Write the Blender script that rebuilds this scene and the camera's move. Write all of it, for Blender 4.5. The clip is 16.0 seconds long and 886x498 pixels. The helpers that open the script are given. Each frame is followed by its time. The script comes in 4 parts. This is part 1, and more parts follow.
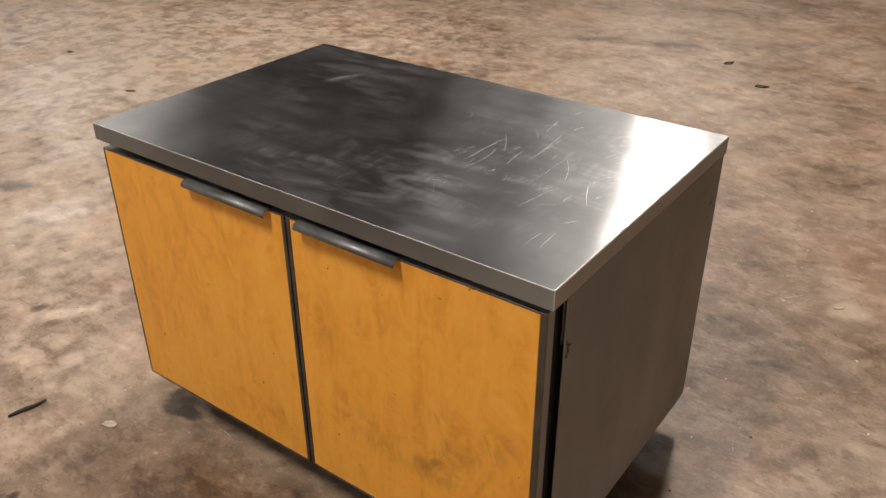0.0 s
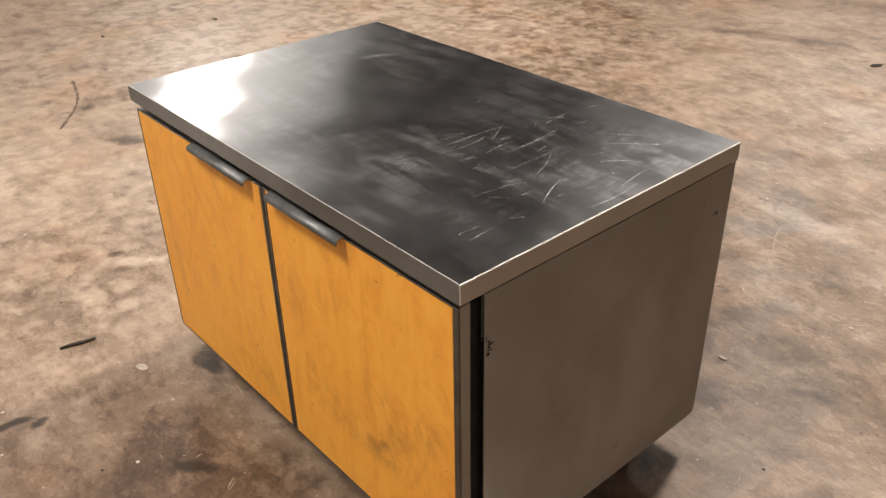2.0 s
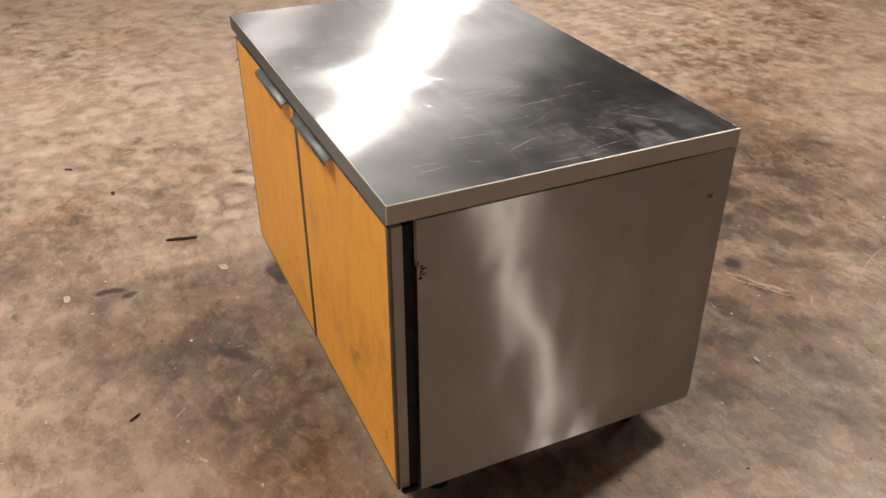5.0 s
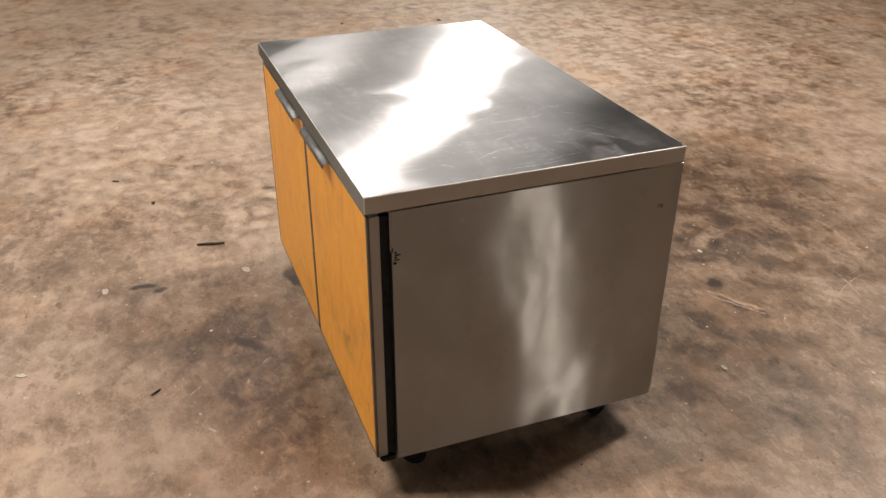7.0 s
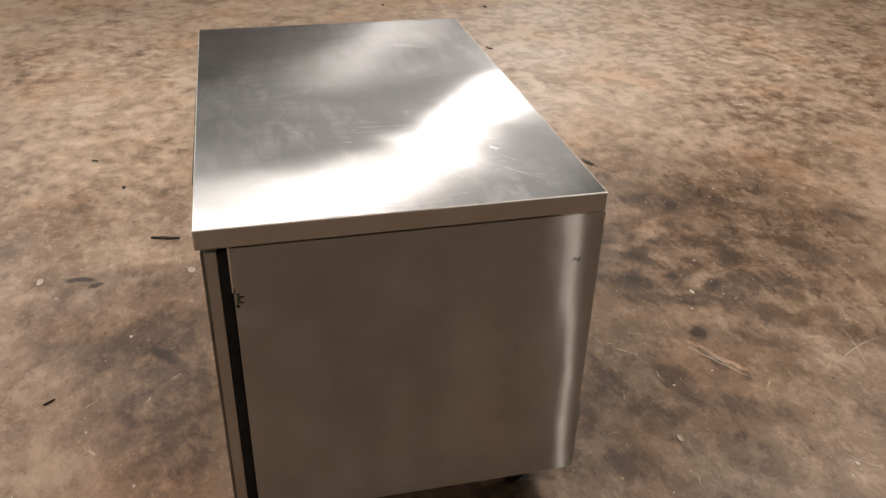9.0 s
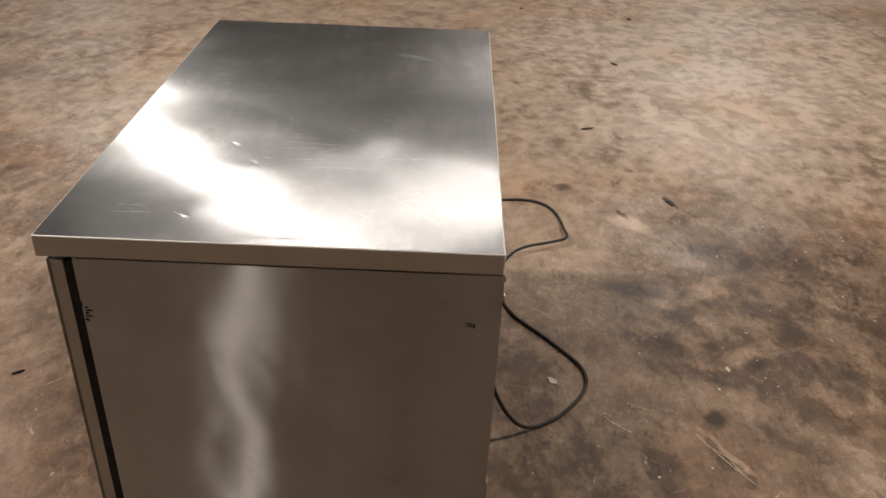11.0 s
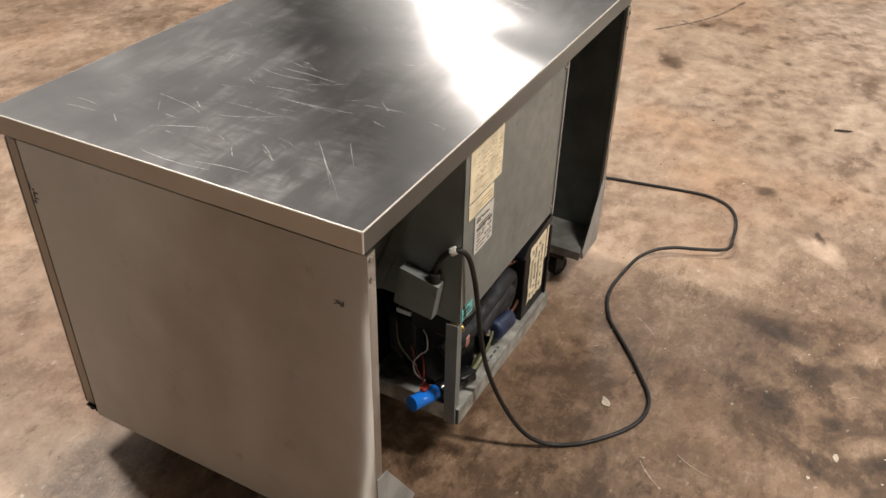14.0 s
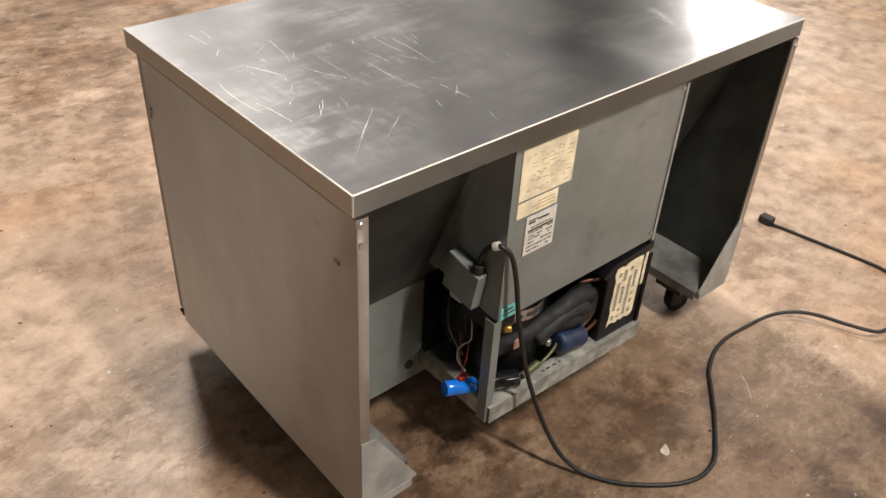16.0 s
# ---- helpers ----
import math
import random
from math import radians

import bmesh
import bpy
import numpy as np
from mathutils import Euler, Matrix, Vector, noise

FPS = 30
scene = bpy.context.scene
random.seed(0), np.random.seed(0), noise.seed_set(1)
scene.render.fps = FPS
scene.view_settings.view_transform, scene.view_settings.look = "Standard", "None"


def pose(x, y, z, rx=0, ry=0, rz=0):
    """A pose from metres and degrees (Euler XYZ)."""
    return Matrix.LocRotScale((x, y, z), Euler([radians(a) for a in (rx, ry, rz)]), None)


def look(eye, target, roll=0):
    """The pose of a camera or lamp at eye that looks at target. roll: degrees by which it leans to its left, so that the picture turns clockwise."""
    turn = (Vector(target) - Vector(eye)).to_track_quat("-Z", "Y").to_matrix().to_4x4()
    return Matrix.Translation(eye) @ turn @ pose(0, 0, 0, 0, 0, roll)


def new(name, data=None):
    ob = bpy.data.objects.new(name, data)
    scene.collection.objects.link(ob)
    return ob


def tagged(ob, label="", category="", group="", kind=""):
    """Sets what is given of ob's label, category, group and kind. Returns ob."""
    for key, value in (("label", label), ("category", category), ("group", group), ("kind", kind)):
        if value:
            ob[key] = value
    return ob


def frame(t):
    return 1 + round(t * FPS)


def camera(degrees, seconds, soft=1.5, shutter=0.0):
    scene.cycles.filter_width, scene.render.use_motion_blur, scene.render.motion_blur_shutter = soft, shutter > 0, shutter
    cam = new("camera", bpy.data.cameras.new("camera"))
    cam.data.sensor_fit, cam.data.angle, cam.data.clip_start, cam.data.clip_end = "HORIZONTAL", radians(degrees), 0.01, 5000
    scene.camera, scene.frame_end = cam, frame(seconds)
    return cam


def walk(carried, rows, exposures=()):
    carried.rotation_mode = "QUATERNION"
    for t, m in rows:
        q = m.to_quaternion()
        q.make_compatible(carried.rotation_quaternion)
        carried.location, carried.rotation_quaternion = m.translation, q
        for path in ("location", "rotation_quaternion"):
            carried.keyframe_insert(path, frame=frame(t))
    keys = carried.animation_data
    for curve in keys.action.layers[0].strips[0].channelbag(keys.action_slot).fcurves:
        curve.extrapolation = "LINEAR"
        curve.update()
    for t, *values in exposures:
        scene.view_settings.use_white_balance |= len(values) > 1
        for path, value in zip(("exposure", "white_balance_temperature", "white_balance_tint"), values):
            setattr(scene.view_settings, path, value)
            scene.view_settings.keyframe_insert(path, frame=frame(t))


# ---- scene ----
cam = camera(55.4, 16.0)
PATH = [
    (0, (0.519, -1.004, 1.545), (-0.509, 0.397, 0.555), -0.3),
    (0.5, (0.67, -0.959, 1.546), (-0.461, 0.348, 0.54), 0.2),
    (1, (0.781, -0.928, 1.552), (-0.419, 0.31, 0.538), 0.3),
    (1.5, (0.824, -0.873, 1.55), (-0.435, 0.308, 0.538), -0.9),
    (2, (0.803, -0.722, 1.538), (-0.502, 0.399, 0.517), -1.2),
    (2.5, (0.746, -0.59, 1.538), (-0.595, 0.475, 0.505), -0.3),
    (3, (0.765, -0.521, 1.541), (-0.623, 0.464, 0.491), -0.2),
    (3.5, (0.884, -0.43, 1.534), (-0.561, 0.428, 0.45), 0.2),
    (4, (1.017, -0.372, 1.534), (-0.483, 0.359, 0.43), 0.3),
    (4.2, (1.064, -0.375, 1.523), (-0.459, 0.323, 0.43), 0.2),
    (6.3, (1.374, -0.53, 1.558), (-0.201, 0.208, 0.57), 0.1),
    (6.5, (1.418, -0.488, 1.563), (-0.176, 0.216, 0.582), 0.5),
    (7, (1.502, -0.399, 1.57), (-0.133, 0.224, 0.601), 0.2),
    (7.5, (1.503, -0.307, 1.559), (-0.148, 0.261, 0.583), 0.7),
    (8, (1.393, -0.144, 1.545), (-0.251, 0.381, 0.535), 2.7),
    (8.5, (1.339, -0.024, 1.554), (-0.308, 0.475, 0.535), 2.4),
    (8.7, (1.339, 0.027, 1.558), (-0.317, 0.5, 0.541), 2.0),
    (10.8, (1.202, 0.636, 1.544), (-0.51, 0.677, 0.512), 2.8),
    (11, (1.172, 0.673, 1.548), (-0.541, 0.673, 0.516), 2.7),
    (11.5, (1.124, 0.784, 1.54), (-0.575, 0.629, 0.497), 2.3),
    (12, (1.132, 0.938, 1.537), (-0.535, 0.614, 0.48), 2.9),
    (12.5, (1.126, 1.06, 1.53), (-0.505, 0.616, 0.461), 1.2),
    (13, (1.019, 1.145, 1.498), (-0.574, 0.63, 0.404), 1.6),
    (13.5, (0.88, 1.24, 1.498), (-0.646, 0.609, 0.369), 2.1),
    (14, (0.808, 1.319, 1.491), (-0.646, 0.568, 0.341), 1.4),
    (14.5, (0.808, 1.478, 1.492), (-0.532, 0.566, 0.322), 2.2),
    (15, (0.814, 1.599, 1.502), (-0.405, 0.541, 0.321), 0.3),
    (15.5, (0.726, 1.611, 1.479), (-0.412, 0.468, 0.297), 1.8),
    (15.8, (0.642, 1.612, 1.483), (-0.469, 0.433, 0.31), 3.4),
    (16, (0.583, 1.611, 1.481), (-0.511, 0.413, 0.311), 3.3),
]
EXPOSURE = [(0, 0.24), (0.5, 0.40), (1.5, 0.6), (2.5, 0.46), (4, 0.38), (7, 0.42), (8.5, 0.22), (11, -0.06), (11.5, -0.44), (12, -0.24), (12.5, 0.18), (13, 0.4), (14, 0.6), (15, 0.88), (16, 0.82)]
walk(cam, [(t, look(eye, target, roll)) for t, eye, target, roll in PATH], EXPOSURE)

# ---- world and lamps ----
world = bpy.data.worlds.new("world")
scene.world = world
world.use_nodes = True
world.node_tree.nodes["Background"].inputs[0].default_value = (1.0, 0.9, 0.8, 1)
world.node_tree.nodes["Background"].inputs[1].default_value = 0.05


def point_lamp(x, y, z, watts, radius=0.4, colour=(1.0, 0.945, 0.88)):
    data = bpy.data.lights.new("unseen_lamp", "POINT")
    data.energy, data.shadow_soft_size, data.color = watts, radius, colour
    ob = new("unseen_lamp", data)
    ob.location = (x, y, z)
    return ob


def strip_lamp(x, y, z, watts, length, width=0.22, colour=(1.0, 0.945, 0.88)):
    """A ceiling lamp with a long tray that runs along y and shines down."""
    data = bpy.data.lights.new("strip_lamp", "AREA")
    data.shape, data.size, data.size_y = "RECTANGLE", width, length
    data.energy, data.color = watts, colour
    ob = new("strip_lamp", data)
    ob.location = (x, y, z)
    return ob


strip_lamp(-0.8, 3.4, 5.0, 185, 1.2)
strip_lamp(-0.9, -2.1, 5.0, 180, 1.2)
point_lamp(-10.2, 4.3, 4.2, 270, 0.3)
point_lamp(-10.6, 6.2, 4.6, 35, 0.8)
point_lamp(-13.6, 2.5, 5.0, 50, 0.3)
point_lamp(-10.0, -4.3, 4.4, 240, 0.3)
point_lamp(-7.7, -1.4, 5.2, 100, 0.3)
point_lamp(-7.9, 0.9, 5.0, 75, 0.3)
point_lamp(-3.7, 10.4, 5.0, 380, 0.5)
# added dim lights that grade the glow at the worktop's back corner
point_lamp(-4.5, 10.2, 5.0, 55, 1.0)
point_lamp(-5.6, 9.4, 5.0, 26, 1.4)
# added dim lights that together make a soft glow on the worktop
point_lamp(-2.9, -9.2, 5.0, 60, 1.0)
point_lamp(-4.0, -8.2, 5.0, 70, 1.0)
point_lamp(-5.4, -7.6, 5.0, 40, 1.2)
point_lamp(-7.6, -7.2, 5.0, 40, 1.4)
# stand-ins for unseen east lights, set low for the side panel's streaks
point_lamp(8.6, 4.4, 2.6, 115, 0.16)
point_lamp(9.0, -1.8, 2.6, 115, 0.14)
# added broad lights that brighten the side panel
point_lamp(4.6, -5.6, 3.2, 45, 1.5)
point_lamp(3.2, -9.5, 3.2, 90, 1.5)


# ---- materials ----
class Nodes:
    """Short hand for one node material."""

    def __init__(self, name):
        self.mat = bpy.data.materials.new(name)
        self.mat.use_nodes = True
        self.tree = self.mat.node_tree
        self.bsdf = self.tree.nodes["Principled BSDF"]
        self.place = self.tree.nodes.new("ShaderNodeTexCoord").outputs["Object"]

    def add(self, kind, operation="", use_clamp=False, interpolation_type="", data_type="", blend_type="", vector_type="", distribution="", feature=""):
        n = self.tree.nodes.new("ShaderNode" + kind)
        if operation:
            n.operation = operation
        if use_clamp:
            n.use_clamp = True
        if interpolation_type:
            n.interpolation_type = interpolation_type
        if data_type:
            n.data_type = data_type
        if blend_type:
            n.blend_type = blend_type
        if vector_type:
            n.vector_type = vector_type
        if distribution:
            n.distribution = distribution
        if feature:
            n.feature = feature
        return n

    def link(self, a, b):
        self.tree.links.new(a, b)

    def put(self, socket, value):
        if hasattr(value, "is_output"):
            self.link(value, socket)
        else:
            socket.default_value = value

    def noise(self, scale, detail=4.0, rough=0.55, vector=None, distortion=0.0):
        n = self.add("TexNoise")
        n.inputs["Scale"].default_value, n.inputs["Detail"].default_value = scale, detail
        n.inputs["Roughness"].default_value, n.inputs["Distortion"].default_value = rough, distortion
        self.link(vector or self.place, n.inputs["Vector"])
        return n.outputs["Fac"]

    def stretch(self, x, y, z, turn=0.0, vector=None):
        n = self.add("Mapping")
        n.inputs["Scale"].default_value = (x, y, z)
        n.inputs["Rotation"].default_value = (0, 0, radians(turn))
        self.link(vector or self.place, n.inputs["Vector"])
        return n.outputs["Vector"]

    def math(self, op, a, b=0.0, c=0.0, clamp=False):
        n = self.add("Math", operation=op, use_clamp=clamp)
        for s, v in zip(n.inputs, (a, b, c)):
            self.put(s, v)
        return n.outputs[0]

    def span(self, v, a, b, lo=0.0, hi=1.0):
        n = self.add("MapRange", interpolation_type="SMOOTHSTEP")
        for s, w in zip(n.inputs, (v, a, b, lo, hi)):
            self.put(s, w)
        return n.outputs[0]

    def ramp(self, v, stops):
        n = self.add("ValToRGB")
        e = n.color_ramp.elements
        while len(e) < len(stops):
            e.new(0.5)
        for el, (p, c) in zip(e, stops):
            el.position, el.color = p, (*c, 1)
        self.put(n.inputs[0], v)
        return n.outputs[0]

    def mix(self, f, a, b, blend="MIX"):
        n = self.add("Mix", data_type="RGBA", blend_type=blend)
        self.put(n.inputs[0], f)
        for s, v in ((n.inputs[6], a), (n.inputs[7], b)):
            self.put(s, (*v, 1) if isinstance(v, tuple) else v)
        return n.outputs[2]

    def bump(self, height, strength, distance, before=None):
        n = self.add("Bump")
        n.inputs["Strength"].default_value, n.inputs["Distance"].default_value = strength, distance
        self.put(n.inputs["Height"], height)
        if before:
            self.link(before, n.inputs["Normal"])
        self.link(n.outputs[0], self.bsdf.inputs["Normal"])
        return n.outputs[0]

    def set(self, colour=None, rough=None, metal=None, **more):
        if colour is not None:
            self.put(self.bsdf.inputs["Base Color"], (*colour, 1) if isinstance(colour, tuple) else colour)
        if rough is not None:
            self.put(self.bsdf.inputs["Roughness"], rough)
        if metal is not None:
            self.put(self.bsdf.inputs["Metallic"], metal)
        for k, v in more.items():
            self.put(self.bsdf.inputs[k.replace("_", " ")], v)
        return self


def plain(name, colour, rough, metal=0.0, vary=0.15, scale=30.0, relief=0.1):
    n = Nodes(name)
    v = n.noise(scale, 5)
    dark, light = tuple(c * (1 - vary) for c in colour), tuple(min(1, c * (1 + vary)) for c in colour)
    n.set(n.mix(n.span(v, 0.35, 0.65), dark, light), n.span(n.noise(scale * 0.4), 0.3, 0.7, rough * 0.8, min(1, rough * 1.2)), metal)
    n.bump(v, relief, 0.001)
    return n.mat


# dark stains and painted shade round the refrigerator: x, y, half sizes, turn, depth
STAINS_AND_SHADE_FRONT = [
    # the two by the front caster mix a stain with its painted shade
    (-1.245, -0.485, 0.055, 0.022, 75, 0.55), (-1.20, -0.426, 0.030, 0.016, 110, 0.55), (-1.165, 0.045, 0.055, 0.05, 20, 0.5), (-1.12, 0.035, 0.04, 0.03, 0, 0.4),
    # the wide one at y -0.16 paints shade before the doors
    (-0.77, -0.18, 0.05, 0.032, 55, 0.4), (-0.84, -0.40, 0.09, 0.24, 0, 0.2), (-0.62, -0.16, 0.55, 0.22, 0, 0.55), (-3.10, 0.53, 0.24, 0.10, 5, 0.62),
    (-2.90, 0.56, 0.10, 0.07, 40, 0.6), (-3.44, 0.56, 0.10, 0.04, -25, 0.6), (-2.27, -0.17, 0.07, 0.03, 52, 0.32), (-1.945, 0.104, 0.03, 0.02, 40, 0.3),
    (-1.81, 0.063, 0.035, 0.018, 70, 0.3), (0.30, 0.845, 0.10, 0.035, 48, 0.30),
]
STAINS_AND_SHADE_REAR = [
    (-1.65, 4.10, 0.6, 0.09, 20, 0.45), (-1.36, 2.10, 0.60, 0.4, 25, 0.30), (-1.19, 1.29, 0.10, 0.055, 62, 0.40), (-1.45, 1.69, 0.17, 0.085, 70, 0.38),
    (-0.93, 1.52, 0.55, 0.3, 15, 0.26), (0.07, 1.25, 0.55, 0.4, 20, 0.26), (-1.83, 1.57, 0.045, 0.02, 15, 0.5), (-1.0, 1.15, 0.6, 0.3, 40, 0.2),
    # (-0.62, 0.86) and (-0.28, 0.66) paint shade behind and under the refrigerator
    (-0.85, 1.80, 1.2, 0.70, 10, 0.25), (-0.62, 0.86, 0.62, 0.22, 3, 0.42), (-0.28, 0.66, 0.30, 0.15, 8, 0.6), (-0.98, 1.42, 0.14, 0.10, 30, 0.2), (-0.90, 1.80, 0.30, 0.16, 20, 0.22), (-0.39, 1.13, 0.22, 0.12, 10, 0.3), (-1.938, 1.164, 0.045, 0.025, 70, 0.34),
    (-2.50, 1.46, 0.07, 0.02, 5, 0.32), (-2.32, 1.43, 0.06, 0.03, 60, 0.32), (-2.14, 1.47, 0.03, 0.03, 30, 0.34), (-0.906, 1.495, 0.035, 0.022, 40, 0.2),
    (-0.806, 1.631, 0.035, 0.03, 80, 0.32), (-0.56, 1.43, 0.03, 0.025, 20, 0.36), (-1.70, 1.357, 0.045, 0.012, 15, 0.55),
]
# pale stains, and lamp light and glare painted as pale patches
PALE_STAINS_AND_LIGHT = [
    (-1.727, 0.012, 0.07, 0.035, 40, 0.34), (-1.728, -0.096, 0.08, 0.04, 60, 0.30), (-1.61, -0.01, 0.045, 0.03, 30, 0.28), (-1.83, 0.12, 0.11, 0.04, 60, 0.3), (-1.64, 1.385, 0.075, 0.05, 60, 0.5),
    (-0.37, -1.50, 0.12, 0.06, 20, 0.35), (-3.0, 1.8, 1.3, 0.7, 20, 0.22), (-2.9, -0.5, 1.2, 0.6, 10, 0.22),
    (-4.0, 2.4, 1.8, 1.1, 30, 0.36), (-3.5, 0.2, 1.5, 1.1, 0, 0.14), (-5.0, 0.9, 3.4, 3.4, 0, 0.24), (-2.76, 1.75, 0.30, 0.12, 20, 0.16), (-1.21, 1.56, 0.16, 0.035, -50, 0.2), (-4.8, 3.6, 2.0, 1.5, 20, 0.18), (0.5, -1.0, 1.5, 0.9, 0, 0.10), (0.50, -0.15, 0.55, 0.7, 0, 0.09), (-1.28, 0.8, 0.14, 0.09, 40, 0.32),
    (-0.44, 1.42, 0.13, 0.012, 30, 0.35), (0.22, 1.62, 0.08, 0.04, 50, 0.3), (-1.42, 1.20, 0.10, 0.03, 70, 0.14), (-1.12, 1.38, 0.06, 0.025, 50, 0.16),
]
# places where the skin of the slab has broken up: x, y, half sizes, turn
SPALLED = [(-1.42, 1.36, 0.42, 0.20, 15), (-1.72, 0.02, 0.36, 0.26, 40), (-1.30, 0.95, 0.40, 0.22, 60), (-2.05, 1.45, 0.50, 0.22, 5)]


def concrete():
    n = Nodes("stained_concrete")
    warp = n.add("TexNoise")
    warp.inputs["Scale"].default_value, warp.inputs["Detail"].default_value = 5.0, 6
    n.link(n.place, warp.inputs["Vector"])
    shift = n.add("VectorMath", operation="MULTIPLY_ADD")
    n.link(warp.outputs["Color"], shift.inputs[0])
    shift.inputs[1].default_value, shift.inputs[2].default_value = (0.16, 0.16, 0), (-0.08, -0.08, 0)
    moved = n.add("VectorMath", operation="ADD")
    n.link(n.place, moved.inputs[0]), n.link(shift.outputs[0], moved.inputs[1])
    place = moved.outputs[0]

    broad = n.noise(0.8, 6, 0.6, place, 0.1)
    mid = n.noise(3.2, 7, 0.6, place)
    fine = n.noise(14.0, 7, 0.62)
    grain = n.noise(110.0, 4, 0.7)
    v = n.math("MULTIPLY_ADD", broad, 0.74, -0.37)
    v = n.math("ADD", v, n.math("MULTIPLY_ADD", mid, 0.54, -0.27))
    v = n.math("ADD", v, n.math("MULTIPLY_ADD", fine, 0.52, -0.26))
    v = n.math("ADD", v, n.math("MULTIPLY_ADD", grain, 0.28, -0.14))
    # worn skins of the slab with ragged edges
    flake = n.span(n.noise(4.2, 10, 0.70, n.stretch(1.0, 1.15, 1, -20)), 0.43, 0.58)
    scale = n.span(n.noise(10.0, 9, 0.68, n.stretch(1.0, 1.4, 1, 30)), 0.50, 0.55)
    peel = n.span(n.noise(21.0, 8, 0.70, n.stretch(1.0, 1.7, 1, 65)), 0.585, 0.63)
    v = n.math("ADD", v, n.math("MULTIPLY_ADD", flake, 0.05, 0.515))
    v = n.math("MULTIPLY_ADD", scale, 0.09, v)
    # trodden-in dirt in ragged islands, and rubbed spots
    mud = n.span(n.noise(7.5, 9, 0.66, n.stretch(1.0, 1.6, 1, 100), 0.5), 0.535, 0.60)
    v = n.math("MULTIPLY_ADD", n.math("MULTIPLY", mud, n.span(broad, 0.62, 0.42, 0.25, 1.0)), -0.13, v)
    rubbed = n.span(n.noise(17.0, 8, 0.64, n.stretch(1.0, 1.5, 1, -50), 0.4), 0.55, 0.62)
    v = n.math("MULTIPLY_ADD", rubbed, 0.07, v)
    smut = n.span(n.noise(28.0, 7, 0.66, n.stretch(1.0, 2.0, 1, 10), 0.3), 0.575, 0.64)
    v = n.math("MULTIPLY_ADD", smut, -0.075, v)
    v = n.math("MULTIPLY_ADD", n.math("MULTIPLY", peel, n.span(mid, 0.38, 0.6)), 0.09, v)

    patchy = n.span(n.noise(7.0, 6, 0.65, place, 0.2), 0.38, 0.62, 0.3, 1.2)

    def blot(x, y, rx, ry, turn):
        m = n.add("Mapping", vector_type="TEXTURE")
        m.inputs["Location"].default_value, m.inputs["Scale"].default_value = (x, y, 0), (rx, ry, 1)
        m.inputs["Rotation"].default_value = (0, 0, radians(turn))
        n.link(place, m.inputs["Vector"])
        l = n.add("VectorMath", operation="LENGTH")
        n.link(m.outputs[0], l.inputs[0])
        edge = n.span(n.math("MULTIPLY_ADD", fine, -1.0, n.math("ADD", l.outputs["Value"], 0.5)), 0.4, 1.3, 1.0, 0.0)
        return n.math("MULTIPLY", edge, patchy) if rx > 0.1 else edge

    for x, y, rx, ry, turn, k in STAINS_AND_SHADE_FRONT + STAINS_AND_SHADE_REAR:
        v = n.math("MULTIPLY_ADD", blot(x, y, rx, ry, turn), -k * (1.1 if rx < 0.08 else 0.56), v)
    for x, y, rx, ry, turn, k in PALE_STAINS_AND_LIGHT:
        v = n.math("MULTIPLY_ADD", blot(x, y, rx, ry, turn), k, v)
    # small dark scabs and pale flecks
    scab = n.span(n.math("MULTIPLY", n.noise(9.0, 5, 0.6, n.stretch(1, 2.2, 1, 15)), n.span(mid, 0.35, 0.6)), 0.56, 0.64)
    v = n.math("MULTIPLY_ADD", scab, -0.16, v)
    pale = n.span(n.noise(24.0, 3, 0.6, n.stretch(1, 1.7, 1, 50)), 0.70, 0.76)
    v = n.math("MULTIPLY_ADD", pale, 0.20, v)
    # broken skin: ragged pale crumbs beside dark pits
    broken = 0.0
    for x, y, rx, ry, turn in SPALLED:
        broken = n.math("MAXIMUM", spot(n, x, y, rx, ry, turn, 0.8, place), broken)
    crumb = n.noise(30.0, 8, 0.72, n.stretch(1.0, 2.2, 1, 15), 0.5)
    crumbs = n.math("SUBTRACT", n.span(crumb, 0.56, 0.63, 0.0, 0.26), n.span(crumb, 0.44, 0.37, 0.0, 0.14))
    v = n.math("MULTIPLY_ADD", n.math("MULTIPLY", crumbs, n.span(mid, 0.40, 0.60, 0.3, 1.0)), broken, v)
    # scuffs dragged across the slab
    for turn, size in ((35, 9.0), (-28, 12.0), (80, 10.0)):
        drag = n.span(n.noise(size, 5, 0.62, n.stretch(0.55, 4.0, 1, turn)), 0.635, 0.70)
        v = n.math("MULTIPLY_ADD", n.math("MULTIPLY", drag, n.span(fine, 0.4, 0.6)), 0.14, v)
    # the palest parts bleach less and less
    v = n.math("MULTIPLY_ADD", n.math("MAXIMUM", n.math("SUBTRACT", v, 0.70), 0.0), 0.5, n.math("MINIMUM", v, 0.70))
    colour = n.ramp(v, [(0.0, (0.038, 0.022, 0.012)), (0.25, (0.112, 0.066, 0.038)), (0.45, (0.212, 0.136, 0.085)),
                        (0.62, (0.318, 0.217, 0.148)), (0.82, (0.47, 0.338, 0.240)), (1.0, (0.62, 0.465, 0.35))])
    rust = n.span(n.noise(1.7, 5, 0.6, n.stretch(1, 1, 1, 70)), 0.48, 0.68)
    colour = n.mix(n.math("MULTIPLY", rust, 0.5), colour, (1.0, 0.80, 0.62), "MULTIPLY")
    cool = n.span(n.noise(1.1, 4, 0.6, n.stretch(1, 1, 1, 130)), 0.52, 0.72)
    cool = n.math("MAXIMUM", cool, spot(n, -3.6, 1.8, 2.6, 1.5, 10, 0.9, place))
